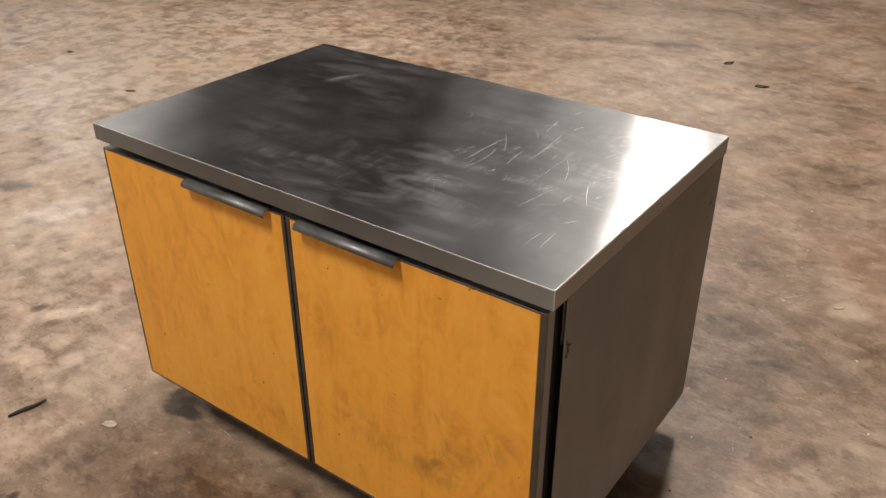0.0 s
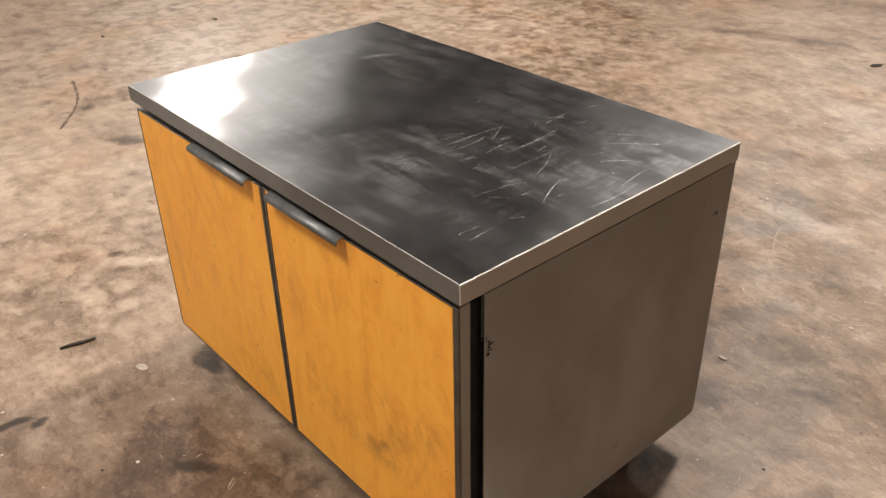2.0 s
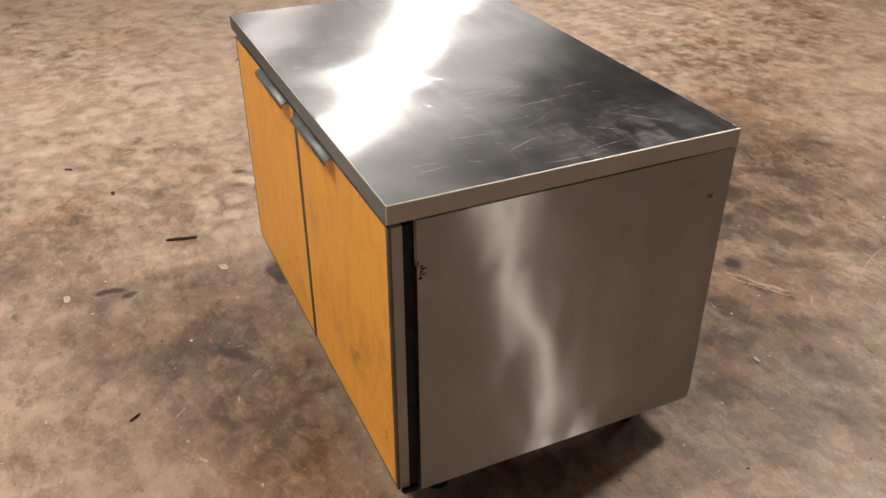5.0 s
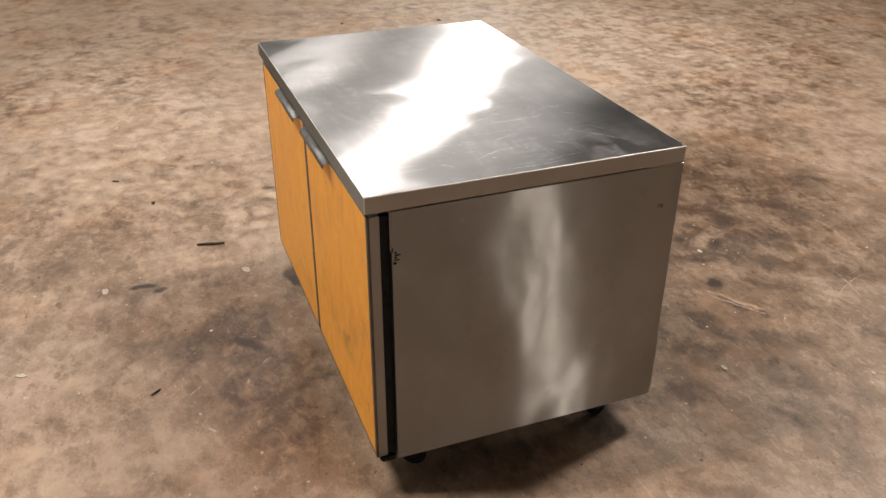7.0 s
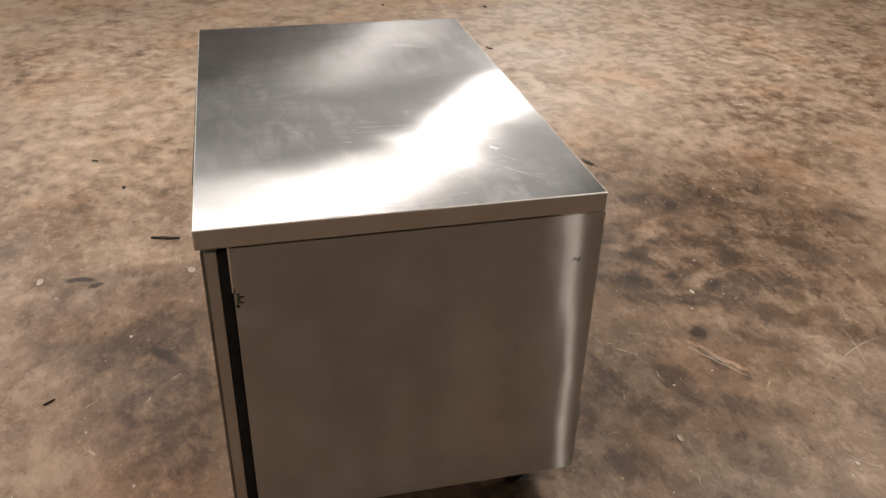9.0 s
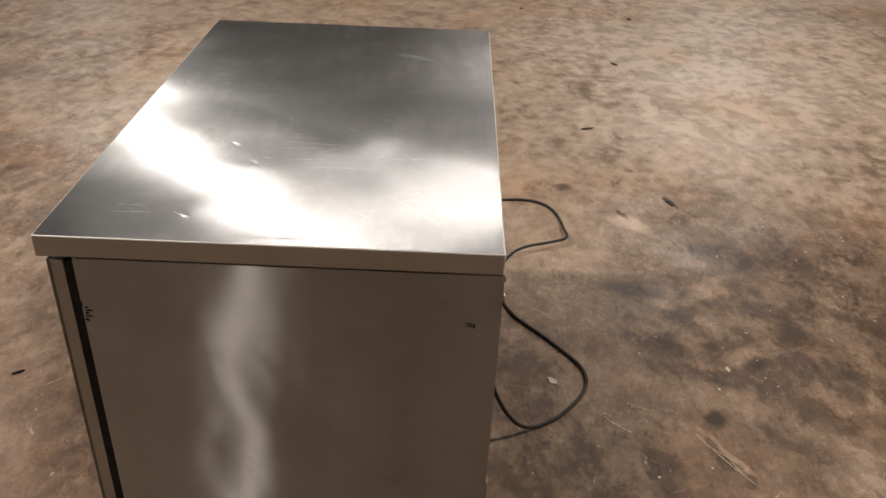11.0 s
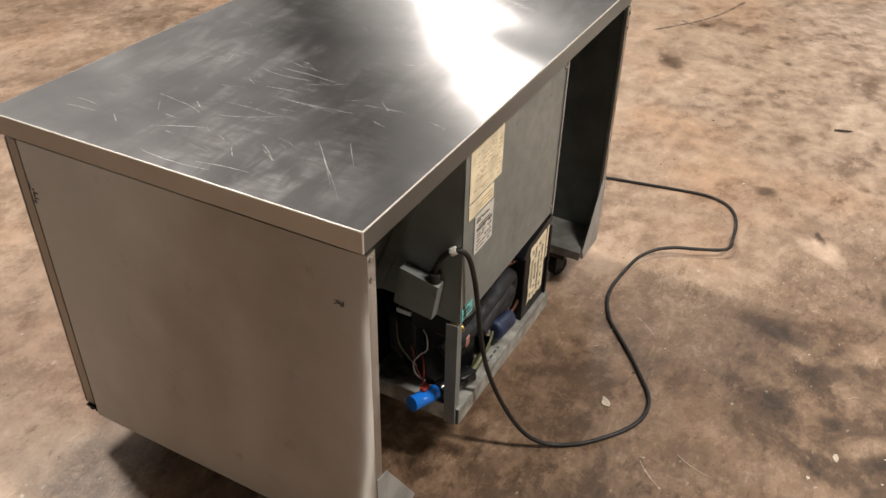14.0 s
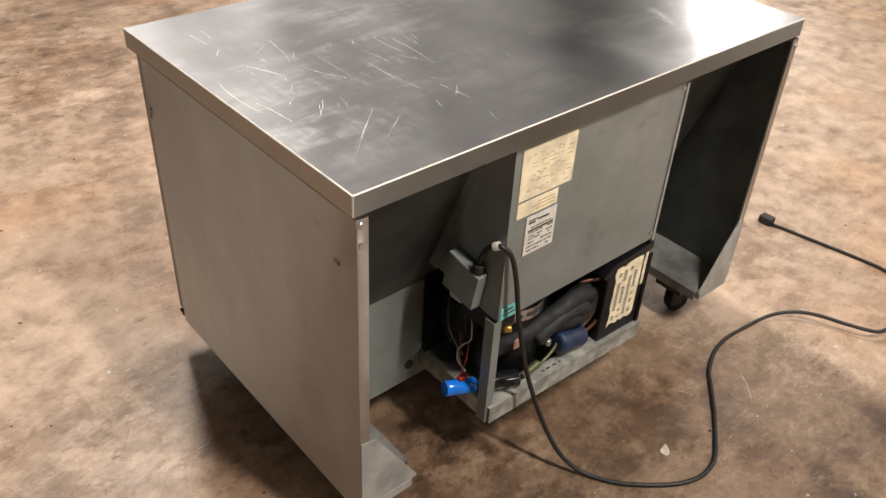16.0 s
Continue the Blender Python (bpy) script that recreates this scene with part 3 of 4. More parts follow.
def scratches():
    """One thin mesh for each scratch."""
    rng, made = random.Random(4), []
    for x0, y0, x1, y1 in SCRATCHES_A + SCRATCHES_B:
        n, bm = math.hypot(x1 - x0, y1 - y0), bmesh.new()
        ribbon(bm, x0, y0, x1, y1, TOP + 0.0004, rng.uniform(0.0007, 0.0015), rng.uniform(-0.06, 0.06) * n, rng)
        made.append(bm)
    for i in range(40):
        x, y, a, n = rng.gauss(-0.3, 0.2), rng.gauss(0.38, 0.16), rng.gauss(1.5, 0.35), rng.uniform(0.008, 0.05)
        if -1.15 < x < -0.03 and 0.04 < y < 0.72:
            bm = bmesh.new()
            ribbon(bm, x, y, x + n * math.cos(a), y + n * math.sin(a), TOP + 0.0006, rng.uniform(0.0005, 0.0011), rng.uniform(-0.08, 0.08) * n, rng)
            made.append(bm)
    return made


for m in (SHADED_LIP_STEEL, END_STEEL, RIM_GLINT_STEEL):
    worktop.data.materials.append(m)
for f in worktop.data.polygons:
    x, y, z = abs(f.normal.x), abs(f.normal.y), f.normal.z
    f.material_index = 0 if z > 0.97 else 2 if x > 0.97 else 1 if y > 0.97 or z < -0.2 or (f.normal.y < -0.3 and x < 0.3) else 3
for bm in scratches():
    part("scratch", level(bm), SCUFF, worktop, "bright curved scratch")

# insulated body with its leaning back
BODY = [(0.057, 0.105), (0.057, 0.788), (0.695, 0.788), (0.535, 0.373), (0.530, 0.105)]
part("body", prism(BODY, -1.196, -0.024, "x"), DARK_SHEET, fridge, "dark grey sheet metal cabinet body")
part("back_sheet", block(-1.190, -0.030, 0.5315, 0.536, 0.100, 0.372), SHEET, fridge)


def side(x0, x1, inner):
    """A side panel whose back edge bows inwards and returns."""
    out, way = (x1, -1) if x1 > -0.6 else (x0, 1)
    thick = x1 - x0
    run = [0.0585] + [0.715 + 0.063 * k / 9 for k in range(10)]
    drop = [0.0 if y < 0.72 else 0.5 * 1.2 * (y - 0.715) ** 2 for y in run]
    ring = [(out + way * d, y) for y, d in zip(run, drop)] + [(out + way * (d + thick), y) for y, d in list(zip(run, drop))[::-1]]
    bm = prism(ring, 0.111, 0.7942, "z")
    for f in bm.faces:
        f.smooth = True
    for e in bm.edges:
        e.smooth = e.calc_face_angle(0) < 0.3
    lo, hi = sorted((inner + way * 0.0025, inner + way * 0.020))
    box(bm, lo, hi, 0.774, 0.778, 0.111, 0.7942)
    return level(bm, 0.7)


right_side = part("side_panel", side(-0.0065, -0.003, -0.0065), SIDE_STEEL, fridge, "brushed stainless steel side panel")
left_side = part("side_panel", side(-1.217, -1.2135, -1.2135), SIDE_STEEL, fridge, "brushed stainless steel side panel")


def screw_head():
    bm = rod((0, 0, 0), (0, 0.0035, 0), 0.0055, 10, 0.0012)
    box(bm, -0.004, 0.004, 0.003, 0.0038, -0.0006, 0.0006)
    return bm


first = None
for host, x in ((right_side, -0.013), (left_side, -1.207)):
    for z in (0.782, 0.746, 0.176):
        if first is None:
            s = first = part("screw", screw_head(), ZINC, host)
        else:
            s = first.copy()
            scene.collection.objects.link(s)
            s.parent = host
        s.location = (x, 0.778, z)
# added dark sheets, there only to darken the panels' inner faces
part("added_inner_sheet", block(-1.213, -1.212, 0.06, 0.772, 0.117, 0.785), DARK_SHEET, left_side, "dark grey sheet added over the inner face")
part("added_inner_sheet", block(-0.008, -0.007, 0.06, 0.772, 0.117, 0.785), DARK_SHEET, right_side, "dark grey sheet added over the inner face")


def smudges(spots, x):
    rng, bm = random.Random(9), bmesh.new()
    for y, z, w, h in spots:
        ring = [bm.verts.new((x, y + math.cos(a) * w * rng.uniform(0.6, 1.2), z + math.sin(a) * h * rng.uniform(0.6, 1.2))) for a in (k * math.pi / 5 for k in range(10))]
        bm.faces.new(ring)
    bmesh.ops.recalc_face_normals(bm, faces=bm.faces)
    return bm


part("smudge", smudges([(0.066, 0.690, 0.004, 0.003), (0.070, 0.684, 0.009, 0.0025), (0.066, 0.678, 0.005, 0.003), (0.069, 0.672, 0.007, 0.002), (0.064, 0.664, 0.004, 0.004), (0.060, 0.697, 0.0015, 0.008)], -0.0024), SMUDGE, right_side, "black greasy mark")["kind"] = "stuff"
part("smudge", smudges([(0.722, 0.693, 0.008, 0.0010), (0.726, 0.689, 0.007, 0.0014), (0.730, 0.685, 0.006, 0.0010), (0.733, 0.690, 0.0012, 0.006), (0.719, 0.686, 0.003, 0.0008)], -0.0024), SMUDGE, right_side, "black greasy mark")["kind"] = "stuff"

# doors
PULL = [(0.0160, 0.7800), (0.0020, 0.7800), (-0.0059, 0.7776), (-0.0096, 0.7752), (-0.0115, 0.7703), (-0.0116, 0.7659), (-0.0101, 0.7657), (-0.0097, 0.7698), (-0.0081, 0.7742), (-0.0053, 0.7769), (0.0020, 0.7773), (0.0160, 0.7773)]


def fridge_door(x0, x1, pull0, pull1):
    z0, z1, y0, y1 = 0.118, 0.7765, 0.009, 0.036
    door = part("door", block(x0, x1, y0 + 0.005, y1, z0, z1, 0.001), DOOR_STEEL, fridge, "grey framed door faced with orange birch")
    left, right = (0.003 if x0 < -1 else 0.009), (0.012 if x1 > -0.1 else 0.009)
    for name, a, b, c, d in (("stile", x0, x0 + left, z0, z1), ("stile", x1 - right, x1, z0, z1), ("rail", x0 + left, x1 - right, z1 - 0.004, z1), ("rail", x0 + left, x1 - right, z0, z0 + 0.003)):
        part(name, block(a, b, y0 - 0.001, y0 + 0.0048, c, d, 0.0008, 1), FRAME_GREY, door)
    part("wood_panel", block(x0 + left + 0.001, x1 - right - 0.001, y0, y0 + 0.0048, z0 + 0.004, z1 - 0.005, 0.0008, 1), BIRCH, door, "orange birch veneer with brown smudges")
    bm = prism(PULL, pull0, pull1, "x")
    for f in bm.faces:
        f.smooth = len(f.verts) == 4
    part("handle", bm, HANDLE_STEEL, door, "curved satin steel edge pull")
    part("gasket", block(x0 + 0.001, x1 - 0.001, 0.0362, 0.0580, z0 + 0.003, z1 - 0.002, 0.002), GASKET, door, "black rubber gasket")
    return door


fridge_door(-1.212, -0.6155, -0.908, -0.655)
fridge_door(-0.6115, -0.0150, -0.573, -0.321)
for x0, x1 in ((-0.055, -0.0090), (-1.2110, -1.165)):
    bm = block(x0, x1, 0.022, 0.062, 0.787, 0.7895)
    inner = x1 - 0.0025 if x1 > -0.6 else x0
    box(bm, inner, inner + 0.0025, 0.056, 0.062, 0.69, 0.7868)
    part("hinge", bm, ZINC, fridge, "steel hinge plate")
    part("hinge", block(x0, x1, 0.016, 0.056, 0.112, 0.1175), GASKET, fridge, "dark steel hinge plate")
    pin = x1 - 0.008 if x1 > -0.6 else x0 + 0.008
    part("hinge_pin", rod((pin, 0.026, 0.103), (pin, 0.026, 0.1118), 0.007, 12, 0.002), GASKET, fridge, "black hinge pin")

# added black strip that stands in for shade under the doors
part("under_door_shade_strip", block(-1.205, -0.015, 0.032, 0.0565, 0.098, 0.1115, 0.001, 1), GASKET, fridge, "black strip added for the shade below the doors")

# machine housing at the back
HX0, HX1, HY = -0.825, -0.345, 0.765
housing = part("machine_housing", block(HX0, HX1, HY - 0.003, HY, 0.410, 0.791), SHEET, fridge, "grey sheet metal machine housing")
SIDE = [(0.690, 0.790), (0.7615, 0.790), (0.7615, 0.412), (0.735, 0.412), (0.620, 0.432), (0.556, 0.434)]
part("housing_side", prism(SIDE, HX1 - 0.003, HX1), SHEET, housing)
part("housing_side", prism([(0.690, 0.790), (0.7615, 0.790), (0.7615, 0.412), (0.548, 0.412)], HX0, HX0 + 0.003), SHEET, housing)
part("flange", prism([(0.686, 0.790), (0.722, 0.790), (0.585, 0.434), (0.549, 0.434)], HX1 + 0.0005, HX1 + 0.005), SHEET, housing)
part("seam", prism([(0.678, 0.788), (0.685, 0.788), (0.548, 0.434), (0.541, 0.434)], HX1 - 0.001, HX1 + 0.004), GASKET, housing)
part("edge_trim", block(HX0 - 0.004, HX0 + 0.004, HY + 0.0005, HY + 0.003, 0.405, 0.790), GALVANISED, housing)
for z in (0.78, 0.43):
    part("screw", rod((HX0 + 0.012, HY, z), (HX0 + 0.012, HY + 0.003, z), 0.004, 10), ZINC, housing)
control = part("control_box", prism([(0.630, 0.436), (0.717, 0.424), (0.731, 0.509), (0.646, 0.527)], HX1 + 0.006, -0.315, "x", 0.0015), SHEET, housing, "small grey control box")
part("corner_post", prism([(-0.356, HY - 0.002), (-0.356, HY), (-0.336, HY), (-0.336, HY - 0.026), (-0.338, HY - 0.026), (-0.338, HY - 0.002)], 0.135, 0.4095, "z"), SHEET, fridge)


TX0, TX1, TY0, TY1, TZ0, TZ1 = -0.846, -0.343, 0.537, 0.772, 0.122, 0.166


def sag(bm):
    """The tray hangs lower at its far end."""
    for v in bm.verts:
        v.co.z += 0.042 * (v.co.x + 0.6)
    return bm


tray_ob = part("base_tray", sag(block(TX0, TX1, TY0, TY1, TZ0, TZ0 + 0.003)), TRAY, fridge, "dusty galvanised tray")
part("tray_lip", sag(prism([(TY1, TZ0 + 0.0035), (TY1, TZ1), (TY1 - 0.034, TZ1 + 0.002), (TY1 - 0.034, TZ1 - 0.001), (TY1 - 0.003, TZ1 - 0.003), (TY1 - 0.003, TZ0 + 0.0035)], TX0, TX1)), TRAY, tray_ob)
part("tray_side", sag(block(TX1 - 0.0025, TX1, TY0, TY1 - 0.0355, TZ0 + 0.0035, TZ1)), TRAY, tray_ob)
part("tray_side", sag(block(TX0, TX0 + 0.0025, TY0, TY1 - 0.0355, TZ0 + 0.0035, TZ1)), TRAY, tray_ob)
for i in range(6):
    x = -0.520 - 0.010 * i - (0.004 if i % 2 else 0)
    part("drain_hole", sag(rod((x, 0.756, TZ1 + 0.0010), (x, 0.756, TZ1 + 0.0018), 0.0026, 8)), SMUDGE, tray_ob)
part("drain_outlet", rod((-0.313, 0.5361, 0.146), (-0.313, 0.539, 0.146), 0.012, 14), SMUDGE, fridge, "dark round outlet")

# compressor and pipework
compressor = part("compressor", rod((-0.500, 0.640, 0.128), (-0.500, 0.640, 0.362), 0.082, 28, 0.025), BLACK, fridge, "black hermetic compressor")
def curved_plate(cx, cy, r, a0, a1, z0, z1, thick=0.001):
    ring = [(cx + q * math.cos(radians(a)), cy + q * math.sin(radians(a))) for q, way in ((r, 1), (r + thick, -1)) for a in [a0 + (a1 - a0) * k / 10 for k in range(11)][::way]]
    return prism(ring, z0, z1, "z")


part("rating_band", curved_plate(-0.500, 0.640, 0.0825, 55, 128, 0.316, 0.345), ZINC, compressor, "silver band with black print")
for k, (a0, a1) in enumerate(((62, 70), (76, 99), (103, 109), (113, 121))):
    part("print", curved_plate(-0.500, 0.640, 0.0837, a0, a1, 0.325, 0.333 + 0.003 * (k % 2), 0.0003), INK, compressor)
part("suction_pipe", tube([(-0.42, 0.690, 0.245), (-0.478, 0.714, 0.270), (-0.555, 0.728, 0.292), (-0.622, 0.730, 0.314), (-0.668, 0.727, 0.306), (-0.684, 0.725, 0.277), (-0.655, 0.730, 0.254), (-0.60, 0.725, 0.254), (-0.55, 0.70, 0.250), (-0.53, 0.67, 0.245)], 0.0215, 14), FOAM, fridge, "pipe in black foam sleeve")
part("suction_pipe", tube([(-0.50, 0.738, 0.262), (-0.565, 0.741, 0.288), (-0.625, 0.742, 0.292), (-0.655, 0.738, 0.272), (-0.635, 0.738, 0.244)], 0.017, 14), FOAM, fridge, "pipe in black foam sleeve")
drier = part("filter_drier", rod((-0.574, 0.738, 0.210), (-0.661, 0.738, 0.192), 0.0265, 22, 0.009), NAVY, fridge, "dull blue filter drier")
part("pipe", tube([(-0.660, 0.738, 0.194), (-0.682, 0.744, 0.205), (-0.704, 0.748, 0.232), (-0.716, 0.745, 0.29), (-0.712, 0.738, 0.345)], 0.0045, 8), COPPER, drier)
part("pipe", tube([(-0.577, 0.738, 0.209), (-0.56, 0.742, 0.200), (-0.53, 0.745, 0.188), (-0.50, 0.746, 0.184)], 0.004, 8), OLIVE, drier)
part("copper_pipe", tube([(-0.655, 0.735, 0.208), (-0.680, 0.738, 0.226), (-0.698, 0.738, 0.262), (-0.702, 0.73, 0.31)], 0.0045, 8), COPPER, fridge)
part("copper_pipe", tube([(-0.65, 0.715, 0.335), (-0.685, 0.733, 0.338), (-0.73, 0.738, 0.330), (-0.775, 0.740, 0.316)], 0.005, 8), COPPER, fridge)
part("service_valve", rod((-0.402, 0.728, 0.338), (-0.416, 0.740, 0.341), 0.0085, 14, 0.003), BRASS, fridge, "yellow brass valve cap")
part("valve_tail", tube([(-0.410, 0.728, 0.338), (-0.43, 0.722, 0.335), (-0.45, 0.71, 0.32)], 0.006, 8), COPPER, fridge)
part("sight_valve", rod((-0.537, 0.735, 0.234), (-0.542, 0.747, 0.237), 0.009, 14, 0.003), ZINC, fridge)
part("red_tag", block(-0.448, -0.430, 0.738, 0.741, 0.272, 0.298, 0.002), plain("faded_red_card", (0.40, 0.19, 0.16), 0.5), fridge)
part("olive_pipe", tube([(-0.440, 0.735, 0.168), (-0.47, 0.742, 0.176), (-0.515, 0.744, 0.190)], 0.009, 10), OLIVE, fridge)

capacitor = part("capacitor", rod((-0.286, 0.689, 0.206), (-0.352, 0.7115, 0.196), 0.0168, 24, 0.002), BLUE, fridge, "bright blue capacitor sleeve")
part("capacitor_can", rod((-0.3525, 0.7115, 0.196), (-0.445, 0.749, 0.191), 0.0205, 32, 0.004), SHELLAC, capacitor, "black capacitor can")
part("terminal", tube([(-0.445, 0.749, 0.191), (-0.458, 0.754, 0.190)], 0.005, 8, 2), GASKET, capacitor)
part("end_cap", rod((-0.2855, 0.689, 0.2062), (-0.290, 0.6905, 0.2055), 0.0172, 24), BLUE, capacitor)
for pts, m, r in (
    ([(-0.365, 0.672, 0.345), (-0.356, 0.685, 0.335), (-0.352, 0.688, 0.305), (-0.350, 0.672, 0.285), (-0.345, 0.660, 0.262), (-0.340, 0.668, 0.238), (-0.345, 0.688, 0.222)], GREY_WIRE, 0.0016),
    ([(-0.375, 0.63, 0.30), (-0.36, 0.65, 0.275), (-0.345, 0.662, 0.262), (-0.338, 0.68, 0.238), (-0.335, 0.692, 0.226)], RED, 0.0014),
    ([(-0.375, 0.66, 0.27), (-0.36, 0.675, 0.262), (-0.345, 0.685, 0.245), (-0.330, 0.692, 0.226)], RED, 0.0014),
    ([(-0.37, 0.60, 0.36), (-0.352, 0.615, 0.345), (-0.350, 0.62, 0.30), (-0.356, 0.64, 0.26), (-0.36, 0.66, 0.24)], OLIVE, 0.002),
    ([(-0.37, 0.585, 0.38), (-0.350, 0.60, 0.35), (-0.348, 0.605, 0.30), (-0.36, 0.62, 0.25)], GASKET, 0.003),
):
    part("wire", tube(pts, r, 6, 5), m, fridge)
part("wire_nut", block(-0.338, -0.316, 0.690, 0.704, 0.2165, 0.226, 0.003), RED, capacitor)
relay = part("relay_box", block(-0.430, -0.362, 0.640, 0.735, 0.345, 0.405, 0.006), BLACK, fridge, "black relay box")
part("relay_lid", block(-0.425, -0.360, 0.648, 0.728, 0.4055, 0.412, 0.002), NAVY, relay, "dark blue lid")
part("terminal_block", block(-0.366, -0.354, 0.612, 0.648, 0.375, 0.388, 0.002), ZINC, fridge)
part("overload_cover", block(-0.412, -0.366, 0.585, 0.650, 0.25, 0.36, 0.008), BLACK, fridge)
# added black sheet stands in for the shade deep in the compartment
part("compartment_shade_sheet", block(-0.830, -0.350, 0.537, 0.542, 0.163, 0.405), BLACK, fridge)

condenser = part("condenser", block(-0.840, -0.696, 0.600, 0.760, 0.128, 0.372, 0.003), BLACK, fridge, "black condenser shroud")
part("shroud_rim", prism([(-0.842, 0.373), (-0.842, 0.396), (-0.70, 0.382), (-0.675, 0.360), (-0.685, 0.352), (-0.70, 0.366)], 0.70, 0.764, "y", 0.002), BLACK, condenser)
for x in (-0.845, -0.838):
    part("strut", block(x, x + 0.003, 0.7605, 0.765, 0.15, 0.36), BLACK, condenser)


# labels and stickers
def label_card(name, x0, x1, z0, z1, y, m, ink, rows, host, label, ragged=0.0, seed=1):
    rng = random.Random(seed)
    if ragged:
        k = 9
        ring = [(x0 + (x1 - x0) * i / k, z1 + rng.uniform(-ragged, ragged)) for i in range(k + 1)]
        ring += [(x1 + rng.uniform(-ragged, ragged), z1 + (z0 - z1) * i / k) for i in range(1, k)]
        ring += [(x1 + (x0 - x1) * i / k, z0 + rng.uniform(-ragged, ragged)) for i in range(k + 1)]
        bm = prism(ring, y, y + 0.0012, "y")
    else:
        bm = block(x0, x1, y, y + 0.0012, z0, z1)
    card = part(name, bm, m, host, label)
    w, h = x1 - x0, z1 - z0
    bm = bmesh.new()
    for u0, u1, v, t in rows:
        box(bm, x0 + w * u0, x0 + w * u1, y + 0.0013, y + 0.0016, z0 + h * v, z0 + h * (v + t))
    tagged(part("print", bm, ink, card), kind="stuff")
    return card


rng = random.Random(12)
lines = []
for v in range(8, 94, 4):
    u = rng.choice((0.06, 0.08, 0.30))
    while u < 0.88 and rng.random() < 0.82:
        n = rng.uniform(0.02, 0.12)
        if rng.random() < 0.6:
            lines.append((u, u + n, v / 100, rng.choice((0.008, 0.012, 0.016))))
        u += n + rng.uniform(0.015, 0.09)
label_card("wiring_label", -0.500, -0.362, 0.680, 0.786, HY + 0.0004, YELLOWED, FADED_INK, lines, housing, "large yellowed paper wiring label")
lines = [(0.08, 0.08 + rng.uniform(0.4, 0.8), v / 100, 0.05) for v in (22, 45, 68)]
label_card("notice_label", -0.467, -0.362, 0.643, 0.675, HY + 0.0004, YELLOWED, FADED_INK, lines, housing, "small yellowed paper label")
bars = [(0.62, 0.92, 0.88, 0.03), (0.70, 0.92, 0.80, 0.06), (0.25, 0.62, 0.83, 0.05), (0.08, 0.92, 0.60, 0.05)]
for v in (0.68, 0.55, 0.45, 0.38, 0.28, 0.18, 0.08):
    x = 0.08
    while x < 0.9:
        w = rng.uniform(0.03, 0.13)
        if rng.random() < 0.7:
            bars.append((x, min(0.92, x + w), v, 0.035))
        x += w + 0.03
label_card("rating_plate", -0.470, -0.390, 0.551, 0.637, HY + 0.0006, PAPER, INK, bars, housing, "off-white rating plate with black print")
label_card("sticker", -0.395, -0.349, 0.413, 0.442, HY + 0.0006, TEAL, INK, [(0.3, 0.8, 0.6, 0.18), (0.15, 0.85, 0.3, 0.14)], housing, "small teal sticker")
bars = []
for u in (0.16, 0.36, 0.58, 0.78):
    v = 0.08
    while v < 0.9:
        h = rng.uniform(0.02, 0.05)
        bars.append((u, u + 0.11, v, h * 0.6))
        v += h + (0.09 if rng.random() < 0.2 else 0.004)
label_card("torn_label", -0.816, -0.723, 0.196, 0.364, 0.7603, YELLOWED, INK, bars, condenser, "torn yellowed label", 0.005, 5)
label_card("torn_label", -0.833, -0.823, 0.275, 0.366, 0.7603, YELLOWED, INK, [(0.2, 0.8, 0.3, 0.02), (0.2, 0.8, 0.6, 0.02)], condenser, "torn yellowed strip", 0.003, 6)

# gussets, bottom rails and casters
GUSSET = [(-0.006, 0.311), (-0.040, 0.303), (-0.139, 0.134), (-0.136, 0.130), (-0.006, 0.130)]


def gusset(mirror):
    out = [((-W - x) if mirror else x, z) for x, z in GUSSET]
    bm = prism(out, 0.7788, 0.7812, "y")
    lo, hi = (-W + 0.010, -W + 0.128) if mirror else (-0.128, -0.010)
    box(bm, lo, hi, 0.742, 0.7812, 0.107, 0.1297, 0.001, 1)
    return bm


for mirror in (False, True):
    part("gusset", gusset(mirror), GALVANISED, fridge, "bent grey corner plate")
part("bottom_rail", prism([(-1.212, 0.112), (-1.212, 0.140), (-1.070, 0.140), (-1.070, 0.114), (-1.073, 0.114), (-1.073, 0.136), (-1.209, 0.136), (-1.209, 0.112)], 0.52, 0.776, "y"), RAIL, fridge, "dark galvanised bottom rail")
part("bottom_rail", prism([(-0.010, 0.116), (-0.010, 0.128), (-0.150, 0.128), (-0.150, 0.104), (-0.147, 0.104), (-0.147, 0.125), (-0.013, 0.125), (-0.013, 0.116)], 0.07, 0.740, "y"), RAIL, fridge, "dark galvanised bottom rail")


def caster(x, y, turn):
    bm = block(-0.030, 0.030, -0.030, 0.030, 0.0855, 0.0885)
    box(bm, -0.018, -0.0155, -0.014, 0.020, 0.026, 0.0855)
    box(bm, 0.0155, 0.018, -0.014, 0.020, 0.026, 0.0855)
    bmesh.ops.transform(bm, matrix=pose(x, y, 0, 0, 0, turn), verts=bm.verts)
    ob = part("caster", bm, BLACK, fridge, "black swivel caster")
    bm = rod((-0.014, 0.012, 0.032), (0.014, 0.012, 0.032), 0.032, 24, 0.006)
    bmesh.ops.transform(bm, matrix=pose(x, y, 0, 0, 0, turn), verts=bm.verts)
    part("wheel", bm, GASKET, ob, "black rubber wheel")
    return ob


caster(-0.095, 0.665, 20), caster(-1.125, 0.690, 70), caster(-0.10, 0.12, -30), caster(-1.12, 0.12, 15)
for x, y in ((-0.10, 0.12), (-1.12, 0.12), (-0.095, 0.665), (-1.125, 0.69)):
    part("caster_plate", block(x - 0.04, x + 0.04, y - 0.04, y + 0.04, 0.0888, 0.1045), BLACK, fridge)

